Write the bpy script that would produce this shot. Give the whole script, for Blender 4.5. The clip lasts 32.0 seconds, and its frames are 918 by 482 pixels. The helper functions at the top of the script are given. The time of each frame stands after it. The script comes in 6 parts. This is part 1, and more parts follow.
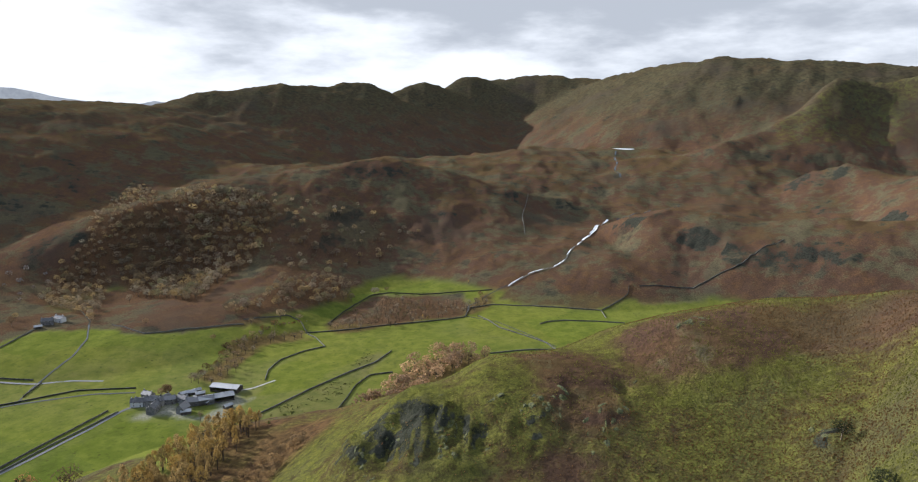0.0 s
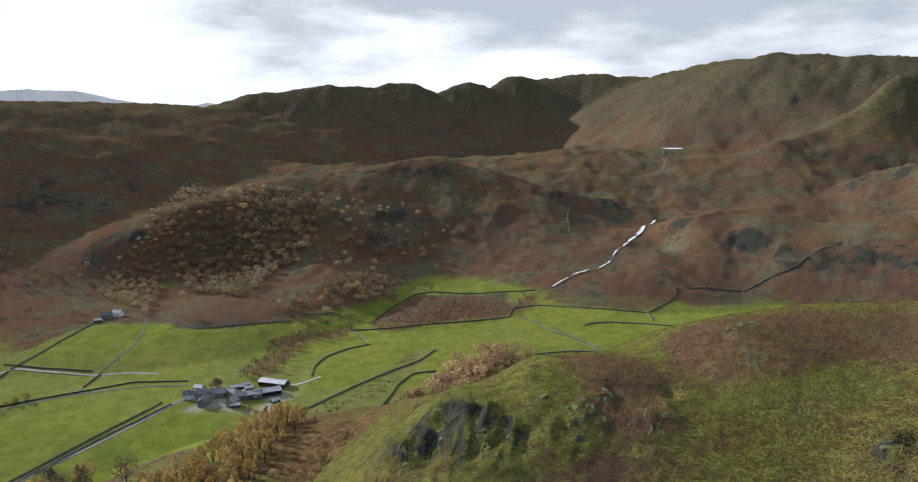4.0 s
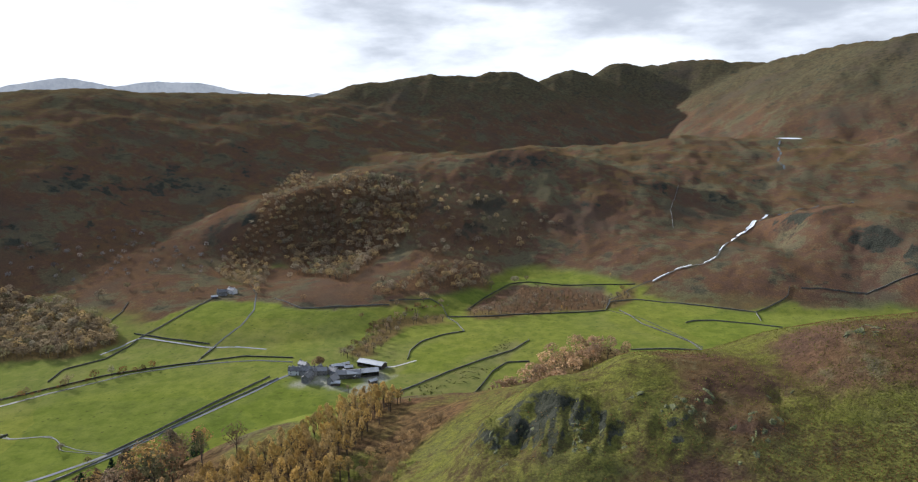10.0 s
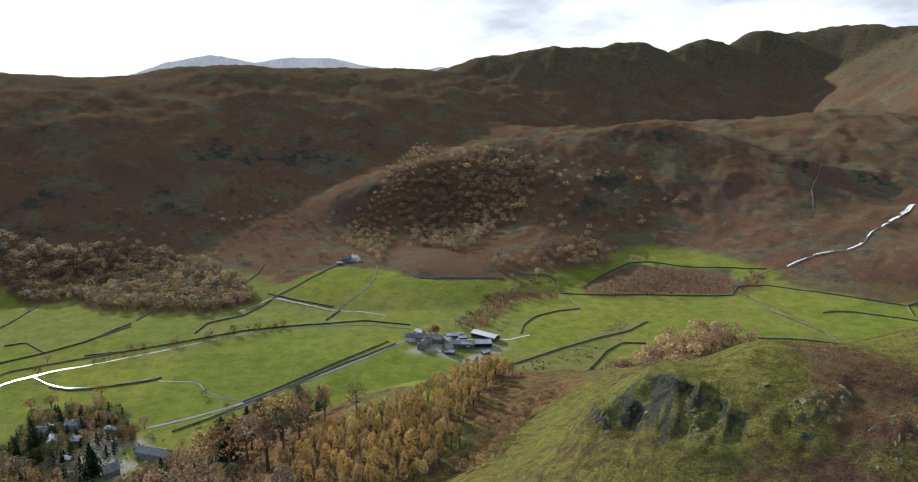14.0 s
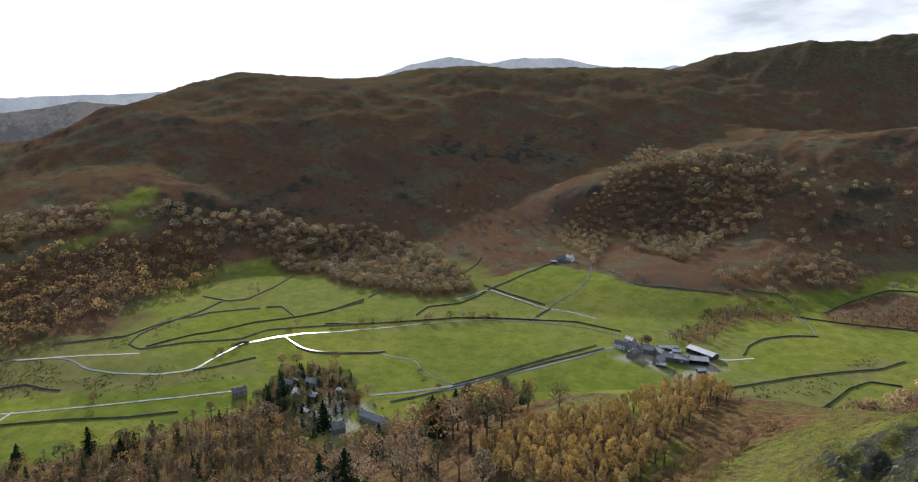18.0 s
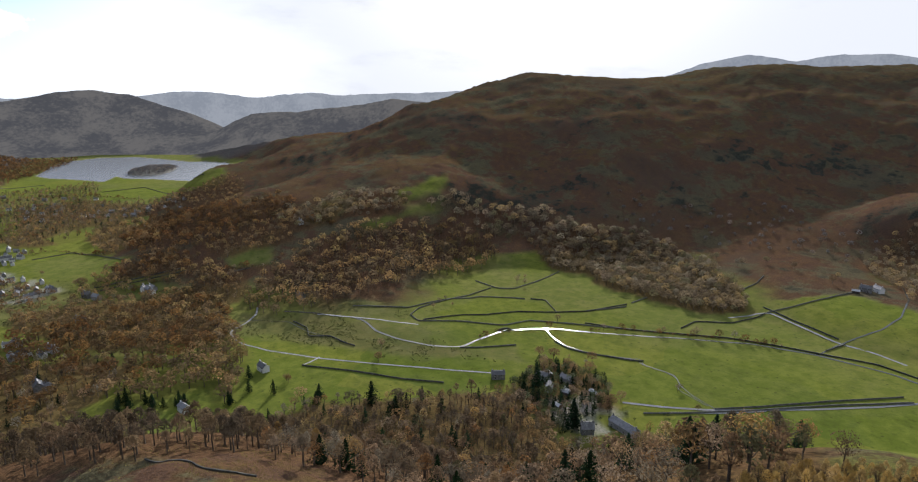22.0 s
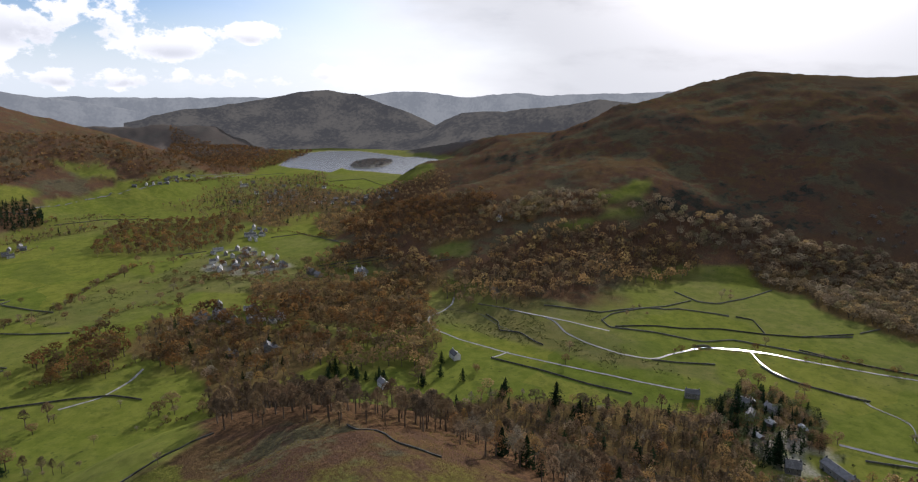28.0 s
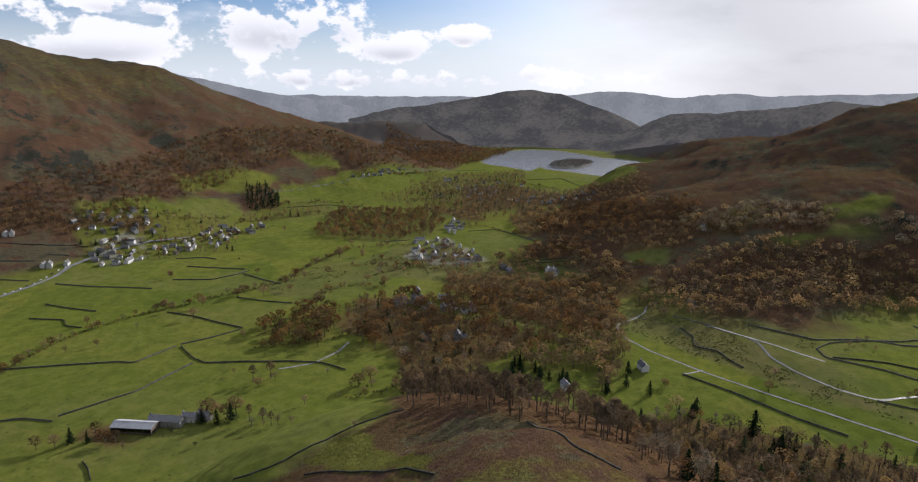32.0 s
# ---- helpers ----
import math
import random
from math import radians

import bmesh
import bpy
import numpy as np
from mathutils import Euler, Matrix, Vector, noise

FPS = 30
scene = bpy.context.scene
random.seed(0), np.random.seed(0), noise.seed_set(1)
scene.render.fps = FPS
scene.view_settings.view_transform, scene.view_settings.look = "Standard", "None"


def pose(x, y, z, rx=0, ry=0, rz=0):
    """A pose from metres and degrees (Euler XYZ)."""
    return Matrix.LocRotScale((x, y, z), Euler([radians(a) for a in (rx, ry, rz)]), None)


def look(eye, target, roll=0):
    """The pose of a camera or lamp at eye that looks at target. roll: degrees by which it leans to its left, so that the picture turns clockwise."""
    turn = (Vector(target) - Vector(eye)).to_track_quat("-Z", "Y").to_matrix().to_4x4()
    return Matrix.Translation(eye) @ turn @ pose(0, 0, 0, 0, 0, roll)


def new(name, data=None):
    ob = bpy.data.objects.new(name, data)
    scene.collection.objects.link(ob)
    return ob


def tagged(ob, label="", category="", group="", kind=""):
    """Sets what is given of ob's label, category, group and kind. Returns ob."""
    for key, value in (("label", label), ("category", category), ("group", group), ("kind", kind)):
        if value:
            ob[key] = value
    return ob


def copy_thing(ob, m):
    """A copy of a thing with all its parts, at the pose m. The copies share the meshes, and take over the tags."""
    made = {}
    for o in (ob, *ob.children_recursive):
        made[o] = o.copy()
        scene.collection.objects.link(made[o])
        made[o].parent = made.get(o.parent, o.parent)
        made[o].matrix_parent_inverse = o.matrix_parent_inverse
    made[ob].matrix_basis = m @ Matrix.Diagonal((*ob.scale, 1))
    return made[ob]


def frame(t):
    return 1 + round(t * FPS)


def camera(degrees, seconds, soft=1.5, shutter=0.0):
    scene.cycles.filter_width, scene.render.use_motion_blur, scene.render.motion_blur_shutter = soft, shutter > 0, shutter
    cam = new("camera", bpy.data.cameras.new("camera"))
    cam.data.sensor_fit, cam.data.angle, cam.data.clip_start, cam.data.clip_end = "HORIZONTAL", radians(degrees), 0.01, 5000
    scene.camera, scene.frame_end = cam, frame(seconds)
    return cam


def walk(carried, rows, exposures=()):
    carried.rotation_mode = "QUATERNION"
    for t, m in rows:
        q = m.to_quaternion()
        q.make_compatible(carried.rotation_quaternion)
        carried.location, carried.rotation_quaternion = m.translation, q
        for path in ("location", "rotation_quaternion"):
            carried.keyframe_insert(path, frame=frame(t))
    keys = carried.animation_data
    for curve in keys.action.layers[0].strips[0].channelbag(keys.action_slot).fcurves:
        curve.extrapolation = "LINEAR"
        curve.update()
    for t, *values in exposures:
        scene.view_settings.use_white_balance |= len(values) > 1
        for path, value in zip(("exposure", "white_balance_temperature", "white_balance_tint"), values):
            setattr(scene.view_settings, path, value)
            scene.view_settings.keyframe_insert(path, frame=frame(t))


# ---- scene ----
cam = camera(71.00, 32.0, soft=1.15)
PATH = [
    (0.0, pose(0, 0, 290, 79.96, -0.39, 0.00)),
    (0.5, pose(0, 0, 290, 79.98, -0.37, -1.05)),
    (1.0, pose(0, 0, 290, 79.98, -0.34, -1.82)),
    (1.5, pose(0, 0, 290, 79.98, -0.35, -2.13)),
    (2.0, pose(0, 0, 290, 79.96, -0.37, -1.49)),
    (2.5, pose(0, 0, 290, 79.94, -0.27, -1.05)),
    (3.0, pose(0, 0, 290, 79.94, -0.23, -0.12)),
    (3.5, pose(0, 0, 290, 79.93, -0.23, 2.44)),
    (5.5, pose(0, 0, 290, 79.95, -0.04, 5.21)),
    (6.0, pose(0, 0, 290, 79.97, -0.01, 5.96)),
    (6.5, pose(0, 0, 290, 79.96, 0.04, 6.72)),
    (7.0, pose(0, 0, 290, 79.97, 0.05, 7.56)),
    (7.5, pose(0, 0, 290, 79.97, 0.03, 7.67)),
    (8.0, pose(0, 0, 290, 79.93, 0.04, 7.89)),
    (8.5, pose(0, 0, 290, 79.68, -0.01, 8.87)),
    (9.0, pose(0, 0, 290, 79.45, -0.06, 10.11)),
    (9.5, pose(0, 0, 290, 79.23, -0.08, 11.30)),
    (10.0, pose(0, 0, 290, 78.96, -0.03, 12.66)),
    (10.5, pose(0, 0, 290, 78.70, -0.04, 13.96)),
    (11.0, pose(0, 0, 290, 78.41, -0.01, 15.20)),
    (11.5, pose(0, 0, 290, 78.09, 0.09, 16.33)),
    (12.0, pose(0, 0, 290, 77.81, 0.17, 17.75)),
    (12.5, pose(0, 0, 290, 77.50, 0.19, 19.08)),
    (13.0, pose(0, 0, 290, 77.17, 0.18, 20.00)),
    (13.5, pose(0, 0, 290, 76.88, 0.22, 21.54)),
    (15.5, pose(0, 0, 290, 76.66, 0.26, 28.62)),
    (16.0, pose(0, 0, 290, 76.68, 0.25, 30.94)),
    (16.5, pose(0, 0, 290, 76.69, 0.28, 33.31)),
    (17.0, pose(0, 0, 290, 76.68, 0.31, 35.76)),
    (17.5, pose(0, 0, 290, 76.74, 0.29, 39.28)),
    (18.0, pose(0, 0, 290, 76.77, 0.29, 42.73)),
    (18.5, pose(0, 0, 290, 76.78, 0.36, 46.42)),
    (19.0, pose(0, 0, 290, 76.83, 0.14, 51.34)),
    (19.5, pose(0, 0, 290, 76.82, 0.04, 55.17)),
    (20.0, pose(0, 0, 290, 76.85, 0.06, 58.13)),
    (20.5, pose(0, 0, 290, 76.85, 0.07, 60.91)),
    (21.0, pose(0, 0, 290, 76.83, 0.04, 63.00)),
    (21.5, pose(0, 0, 290, 76.84, -0.02, 64.76)),
    (22.0, pose(0, 0, 290, 76.82, -0.03, 66.98)),
    (22.5, pose(0, 0, 290, 76.83, -0.01, 68.13)),
    (23.0, pose(0, 0, 290, 76.83, 0.01, 69.44)),
    (23.5, pose(0, 0, 290, 76.83, -0.04, 71.76)),
    (24.0, pose(0, 0, 290, 76.81, -0.04, 73.51)),
    (24.5, pose(0, 0, 290, 76.82, -0.01, 75.12)),
    (25.0, pose(0, 0, 290, 76.82, -0.04, 77.55)),
    (25.5, pose(0, 0, 290, 76.82, 0.02, 78.17)),
    (27.5, pose(0, 0, 290, 76.82, -0.08, 82.75)),
    (28.0, pose(0, 0, 290, 76.83, -0.09, 84.76)),
    (28.5, pose(0, 0, 290, 76.84, -0.13, 87.00)),
    (29.0, pose(0, 0, 290, 76.83, -0.19, 89.44)),
    (29.5, pose(0, 0, 290, 76.84, -0.20, 91.32)),
    (30.0, pose(0, 0, 290, 76.83, -0.25, 92.98)),
    (30.5, pose(0, 0, 290, 76.81, -0.14, 94.91)),
    (31.0, pose(0, 0, 290, 76.79, -0.14, 97.21)),
    (31.5, pose(0, 0, 290, 76.77, -0.14, 99.59)),
    (32.0, pose(0, 0, 290, 76.75, -0.30, 102.35)),
]
walk(cam, PATH, [(0.0, 1.12, 6050, 12), (13.0, 1.2, 5950, 12), (18.0, 1.1, 6000, 12), (21.0, 0.9, 6050, 13), (25.0, 0.72, 6150, 15), (32.0, 0.47, 6200, 16)])

# ---- sky and sun ----
SUN_TURN, SUN_HIGH = 60.0, 20.0    # degrees left of the first view, degrees up
SUN_WAY = Vector((-math.sin(radians(SUN_TURN)) * math.cos(radians(SUN_HIGH)),
                  math.cos(radians(SUN_TURN)) * math.cos(radians(SUN_HIGH)), math.sin(radians(SUN_HIGH))))


class Nodes:
    """Short hand for node trees: every call adds a node and gives back its first output."""

    def __init__(self, tree):
        self.tree = tree

    def add(self, kind, settings=(), **inputs):
        node = self.tree.nodes.new(kind)
        for key, value in dict(settings).items():
            setattr(node, key, value)
        for key, value in inputs.items():
            self.feed(node, key.replace("_", " "), value)
        return node

    def feed(self, node, key, value):
        socket = node.inputs[int(key)] if key.isdigit() else node.inputs[key]
        if isinstance(value, bpy.types.NodeSocket):
            self.tree.links.new(value, socket)
        else:
            if isinstance(value, (tuple, list)) and socket.type == "RGBA" and len(value) == 3:
                value = (*value, 1)
            socket.default_value = value

    def sum(self, kind, a, b=0.0, c=0.0, clamp=False):
        node = self.tree.nodes.new("ShaderNodeMath")
        node.operation, node.use_clamp = kind, clamp
        for i, v in enumerate((a, b, c)):
            self.feed(node, str(i), v)
        return node.outputs[0]

    def mix(self, k, a, b, blend="MIX"):
        node = self.tree.nodes.new("ShaderNodeMix")
        node.data_type, node.blend_type = "RGBA", blend
        self.feed(node, "0", k), self.feed(node, "6", a), self.feed(node, "7", b)
        return node.outputs[2]

    def noise(self, at, scale, detail=4.0, rough=0.55, colour=False):
        node = self.add("ShaderNodeTexNoise", Vector=at, Scale=scale, Detail=detail, Roughness=rough)
        return node.outputs[1 if colour else 0]

    def span(self, v, a, b, to_a=0.0, to_b=1.0):
        node = self.tree.nodes.new("ShaderNodeMapRange")
        node.interpolation_type = "SMOOTHSTEP"
        for i, q in enumerate((v, a, b, to_a, to_b)):
            self.feed(node, str(i), q)
        return node.outputs[0]

    def attribute(self, name):
        return self.add("ShaderNodeAttribute", dict(attribute_name=name))


# heaped clouds over the lake: degrees left of the first view and up, half width and half height
CLOUDS = [(117, 5.0, 9.0, 3.0), (108, 3.4, 4.0, 1.5), (131, 3.2, 7.0, 2.0), (102, 4.3, 3.6, 0.9), (128.5, 6.0, 4.0, 0.8), (141, 5.0, 6.0, 2.5), (112, 0.9, 26.0, 1.0), (97.5, 1.4, 4.0, 1.0)]


def build_sky():
    world = bpy.data.worlds.new("sky")
    scene.world = world
    world.use_nodes = True
    n = Nodes(world.node_tree)
    n.tree.nodes.clear()
    sky = n.add("ShaderNodeTexSky", dict(sky_type="NISHITA", sun_disc=False, sun_elevation=radians(SUN_HIGH),
                                         sun_rotation=radians(-SUN_TURN), altitude=300, air_density=1.0, dust_density=1.5))
    way = n.add("ShaderNodeTexCoord").outputs["Generated"]
    part = n.add("ShaderNodeSeparateXYZ", Vector=way)
    up = n.sum("MAXIMUM", part.outputs[2], 0.0)
    turn = n.sum("MULTIPLY", n.sum("ARCTAN2", n.sum("MULTIPLY", part.outputs[0], -1.0), part.outputs[1]), 180 / math.pi)
    rise = n.sum("MULTIPLY", n.sum("ARCSINE", part.outputs[2]), 180 / math.pi)
    dot = n.add("ShaderNodeVectorMath", dict(operation="DOT_PRODUCT"))
    n.feed(dot, "0", way), n.feed(dot, "1", SUN_WAY)
    toward = n.sum("MAXIMUM", dot.outputs["Value"], 0.0)
    glow, wide, broad_glow = n.sum("POWER", toward, 60.0), n.sum("POWER", toward, 12.0), n.sum("POWER", toward, 3.5)
    # the overcast: long flat banks of grey, thinner towards the sun and low down
    bank = n.add("ShaderNodeCombineXYZ", X=part.outputs[0], Y=part.outputs[1], Z=n.sum("MULTIPLY", part.outputs[2], 3.4))
    lump, fine = n.noise(bank.outputs[0], 2.3, 7.0, 0.55), n.noise(bank.outputs[0], 6.5, 6.0, 0.55)
    both = n.sum("ADD", n.sum("MULTIPLY", lump, 0.68), n.sum("MULTIPLY", fine, 0.32))
    lean = n.sum("ADD", both, n.sum("ADD", n.span(up, 0.05, 0.28, -0.09, 0.05), n.span(turn, -22, 34, 0.07, -0.03)))
    grey = n.span(n.sum("SUBTRACT", lean, n.sum("MULTIPLY", wide, 0.05)), 0.38, 0.57)
    deck = n.mix(grey, (0.585, 0.60, 0.61), (0.30, 0.318, 0.34))
    deck = n.mix(n.sum("MULTIPLY", wide, 0.5), deck, (0.66, 0.655, 0.64))
    # the open side: blue with heaped clouds, white above and grey below
    tall = n.add("ShaderNodeCombineXYZ", X=part.outputs[0], Y=part.outputs[1], Z=n.sum("MULTIPLY", part.outputs[2], 1.5))
    puff = n.sum("MULTIPLY", n.sum("SUBTRACT", n.noise(tall.outputs[0], 11.0, 9.0, 0.62), 0.5), 7.5)
    heap, shade = -9.0, 0.0
    for at_turn, at_rise, broad, high in CLOUDS:
        a = n.sum("DIVIDE", n.sum("SUBTRACT", turn, at_turn), broad)
        b = n.sum("DIVIDE", n.sum("SUBTRACT", rise, at_rise), high)
        k = n.sum("SUBTRACT", 0.8, n.sum("ADD", n.sum("MULTIPLY", a, a), n.sum("MULTIPLY", b, b)))
        heap = n.sum("MAXIMUM", heap, k)
        shade = n.sum("ADD", shade, n.sum("MULTIPLY", n.span(k, 0.1, 0.8), n.span(b, 0.35, -0.7)))
    heap = n.sum("ADD", heap, puff)
    body = n.span(heap, 0.0, 0.45)
    white = n.mix(n.sum("MINIMUM", n.sum("MULTIPLY", shade, n.span(puff, -0.5, 0.5, 0.35, 1.0)), 0.85), (0.84, 0.85, 0.86), (0.46, 0.485, 0.525))
    blue = n.mix(1.0, sky.outputs[0], (0.050, 0.068, 0.098), "MULTIPLY")
    blue = n.mix(n.span(rise, 0.3, 8.0, 0.85, 0.0), blue, (0.70, 0.76, 0.80))
    veil = n.span(n.noise(bank.outputs[0], 3.6, 7.0, 0.6), 0.5, 0.7, 0.0, 0.6)
    blue = n.mix(veil, blue, (0.80, 0.83, 0.85))
    open_sky = n.mix(body, blue, white)
    open_sky = n.mix(n.sum("MULTIPLY", n.span(broad_glow, 0.12, 0.75), n.span(lump, 0.38, 0.62, 1.0, 0.7)), open_sky, (0.96, 0.95, 0.93))
    clear = n.span(n.sum("ADD", turn, n.sum("ADD", n.sum("MULTIPLY", n.sum("SUBTRACT", lump, 0.5), 40.0), n.sum("MULTIPLY", rise, -0.7))), 74, 96)
    whole = n.mix(clear, deck, open_sky)
    whole = n.mix(glow, whole, (3.2, 3.0, 2.8))
    # overhead, out of view, the sky is brightened to fill the shaded slopes
    whole = n.mix(n.span(up, 0.30, 0.85), whole, n.mix(1.0, whole, (1.75, 1.85, 2.0), "MULTIPLY"))
    low = n.span(part.outputs[2], -0.08, 0.0)
    whole = n.mix(low, (0.16, 0.16, 0.15), whole)
    back = n.add("ShaderNodeBackground", Color=whole, Strength=0.84)
    n.tree.links.new(back.outputs[0], n.add("ShaderNodeOutputWorld").inputs[0])


build_sky()
sun = new("sun", bpy.data.lights.new("sun", "SUN"))
sun.data.energy, sun.data.angle, sun.data.color = 4.4, radians(0.6), (1.0, 0.955, 0.90)
sun.matrix_world = look(SUN_WAY * 100, (0, 0, 0))

# ---- materials ----
def material(name):
    m = bpy.data.materials.new(name)
    m.use_nodes = True
    n = Nodes(m.node_tree)
    n.tree.nodes.clear()
    return m, n


def finish(n, colour, rough=0.9, bump=None, bump_size=0.3, strength=0.6, **more):
    shader = n.add("ShaderNodeBsdfPrincipled")
    n.feed(shader, "Base Color", colour), n.feed(shader, "Roughness", rough)
    for key, value in more.items():
        n.feed(shader, key.replace("_", " "), value)
    if bump is not None:
        b = n.add("ShaderNodeBump", Strength=strength, Distance=bump_size, Height=bump)
        n.feed(shader, "Normal", b.outputs[0])
    n.tree.links.new(shader.outputs[0], n.add("ShaderNodeOutputMaterial").inputs[0])
    return shader


def ground_material():
    m, n = material("ground")
    at = n.add("ShaderNodeNewGeometry").outputs["Position"]
    normal = n.add("ShaderNodeSeparateXYZ", Vector=n.add("ShaderNodeNewGeometry").outputs["Normal"]).outputs[2]
    zones = n.add("ShaderNodeSeparateColor", Color=n.attribute("zones").outputs[0])
    field, wood, crag = zones.outputs[0], zones.outputs[1], zones.outputs[2]
    kinds = n.add("ShaderNodeSeparateColor", Color=n.attribute("kinds").outputs[0])
    tint, lush, bare = kinds.outputs[0], kinds.outputs[1], kinds.outputs[2]
    huge = n.noise(at, 0.004, 5.0)
    large = n.noise(at, 0.018, 5.0)
    medium = n.noise(at, 0.07, 6.0, 0.6)
    small = n.noise(at, 0.5, 6.0, 0.65)
    tuft = n.noise(at, 2.2, 6.0, 0.7)
    # fell: bracken on the slopes, bent grass on the flats, moss grass, heather, rock, and haze grey far off
    flat = n.span(n.sum("ADD", normal, n.sum("ADD", n.sum("MULTIPLY", n.sum("SUBTRACT", large, 0.5), 0.35), n.sum("MULTIPLY", n.sum("SUBTRACT", medium, 0.5), 0.3))), 0.93, 0.995)
    bracken = n.mix(n.span(small, 0.3, 0.7), (0.044, 0.027, 0.019), (0.088, 0.052, 0.032))
    bracken = n.mix(n.span(medium, 0.4, 0.65), bracken, n.mix(n.span(small, 0.3, 0.7), (0.056, 0.032, 0.018), (0.110, 0.062, 0.030)))
    straw = n.mix(n.span(small, 0.25, 0.75), (0.052, 0.035, 0.016), (0.094, 0.064, 0.027))
    moss = n.mix(n.span(n.sum("ADD", n.sum("MULTIPLY", tuft, 0.6), n.sum("MULTIPLY", small, 0.4)), 0.34, 0.66), (0.030, 0.034, 0.009), (0.128, 0.126, 0.027))
    patch = n.sum("ADD", n.sum("MULTIPLY", large, 0.5), n.sum("MULTIPLY", medium, 0.5))
    height = n.add("ShaderNodeSeparateXYZ", Vector=at).outputs[2]
    fell = n.mix(n.sum("MULTIPLY", flat, n.span(n.sum("ADD", height, n.sum("MULTIPLY", n.sum("SUBTRACT", large, 0.5), 160.0)), 50, 190, 0.18, 0.8)), bracken, straw)
    olive = n.mix(n.span(small, 0.3, 0.7), (0.042, 0.043, 0.027), (0.095, 0.090, 0.048))
    fell = n.mix(n.span(n.sum("ADD", n.sum("MULTIPLY", n.noise(at, 0.012, 6.0, 0.6), 0.55), n.sum("ADD", n.sum("MULTIPLY", medium, 0.3), n.sum("MULTIPLY", small, 0.15))), 0.50, 0.55, 0.0, 0.7), fell, olive)
    high = n.span(n.sum("ADD", n.add("ShaderNodeSeparateXYZ", Vector=at).outputs[2], n.sum("MULTIPLY", n.sum("SUBTRACT", patch, 0.5), 520.0)), 210, 430)
    bent = n.mix(n.span(medium, 0.35, 0.65), (0.034, 0.031, 0.019), (0.066, 0.057, 0.029))
    fell = n.mix(n.sum("MULTIPLY", high, n.span(flat, 0.0, 1.0, 0.85, 0.4)), fell, bent)
    green = n.sum("ADD", n.sum("MULTIPLY", n.sum("SUBTRACT", medium, 0.5), 0.55), n.sum("ADD", n.sum("MULTIPLY", n.sum("SUBTRACT", small, 0.5), 0.45), n.sum("ADD", n.sum("MULTIPLY", n.sum("SUBTRACT", tuft, 0.5), 0.25), lush)))
    fell = n.mix(n.span(green, 0.28, 0.60), fell, moss)
    fell = n.mix(n.span(n.sum("ADD", n.sum("MULTIPLY", huge, 0.5), n.sum("ADD", n.sum("MULTIPLY", large, 0.3), n.sum("MULTIPLY", medium, 0.2))), 0.51, 0.60, 0.0, 0.5), fell, (0.052, 0.040, 0.030))
    stone = n.mix(n.span(n.sum("ADD", n.sum("MULTIPLY", small, 0.6), n.sum("MULTIPLY", tuft, 0.4)), 0.36, 0.64), (0.007, 0.009, 0.006), (0.046, 0.047, 0.036))
    steep = n.span(n.sum("ADD", normal, n.sum("MULTIPLY", n.sum("SUBTRACT", medium, 0.5), 0.5)), 0.68, 0.56)
    craggy = n.sum("ADD", n.sum("MULTIPLY", crag, n.span(normal, 0.97, 0.80, 0.5, 1.0)), n.sum("ADD", n.sum("MULTIPLY", n.sum("SUBTRACT", medium, 0.5), 1.3), n.sum("MULTIPLY", n.sum("SUBTRACT", small, 0.5), 1.1)))
    rocky = n.sum("MAXIMUM", n.sum("MULTIPLY", n.sum("MULTIPLY", steep, 0.8), n.span(lush, 0.2, 0.4, 1.0, 0.15)), n.span(craggy, 0.46, 0.58, 0.0, 0.95))
    spots = n.sum("MULTIPLY", n.span(n.noise(at, 0.024, 9.0, 0.66), 0.585, 0.635, 0.0, 0.55), n.span(lush, 0.2, 0.45, 1.0, 0.0))
    fell = n.mix(n.sum("MAXIMUM", rocky, spots), fell, stone)
    # distant haze put into the ground colour as a flat grey
    haze_grey = n.mix(n.span(small, 0.3, 0.7), (0.055, 0.050, 0.046), (0.100, 0.090, 0.080))
    fell = n.mix(n.span(tint, 0.82, 1.0, 0.0, 0.85), fell, haze_grey)
    # fields: pasture with mown and rough parts
    grass = n.mix(n.span(medium, 0.35, 0.65), (0.069, 0.085, 0.012), (0.099, 0.113, 0.018))
    grass = n.mix(n.span(small, 0.35, 0.7, 0.0, 0.4), grass, (0.058, 0.070, 0.012))
    plot = n.add("ShaderNodeTexVoronoi", Vector=n.add("ShaderNodeVectorMath", dict(operation="ADD"), **{"0": at, "1": n.mix(1.0, n.noise(at, 0.02, 3.0, 0.5, True), (40.0, 40.0, 0.0), "MULTIPLY")}).outputs[0], Scale=0.008)
    own = n.add("ShaderNodeSeparateColor", Color=plot.outputs["Color"])
    grass = n.mix(n.span(own.outputs[0], 0.2, 0.9, 0.0, 0.6), grass, n.mix(1.0, grass, (1.3, 1.12, 1.3), "MULTIPLY"))
    grass = n.mix(n.span(own.outputs[1], 0.5, 0.95, 0.0, 0.55), grass, n.mix(1.0, grass, (0.62, 0.74, 0.8), "MULTIPLY"))
    grass = n.mix(n.span(n.noise(at, 0.045, 7.0, 0.7), 0.47, 0.66, 0.0, 0.55), grass, n.mix(1.0, grass, (0.66, 0.68, 0.9), "MULTIPLY"))
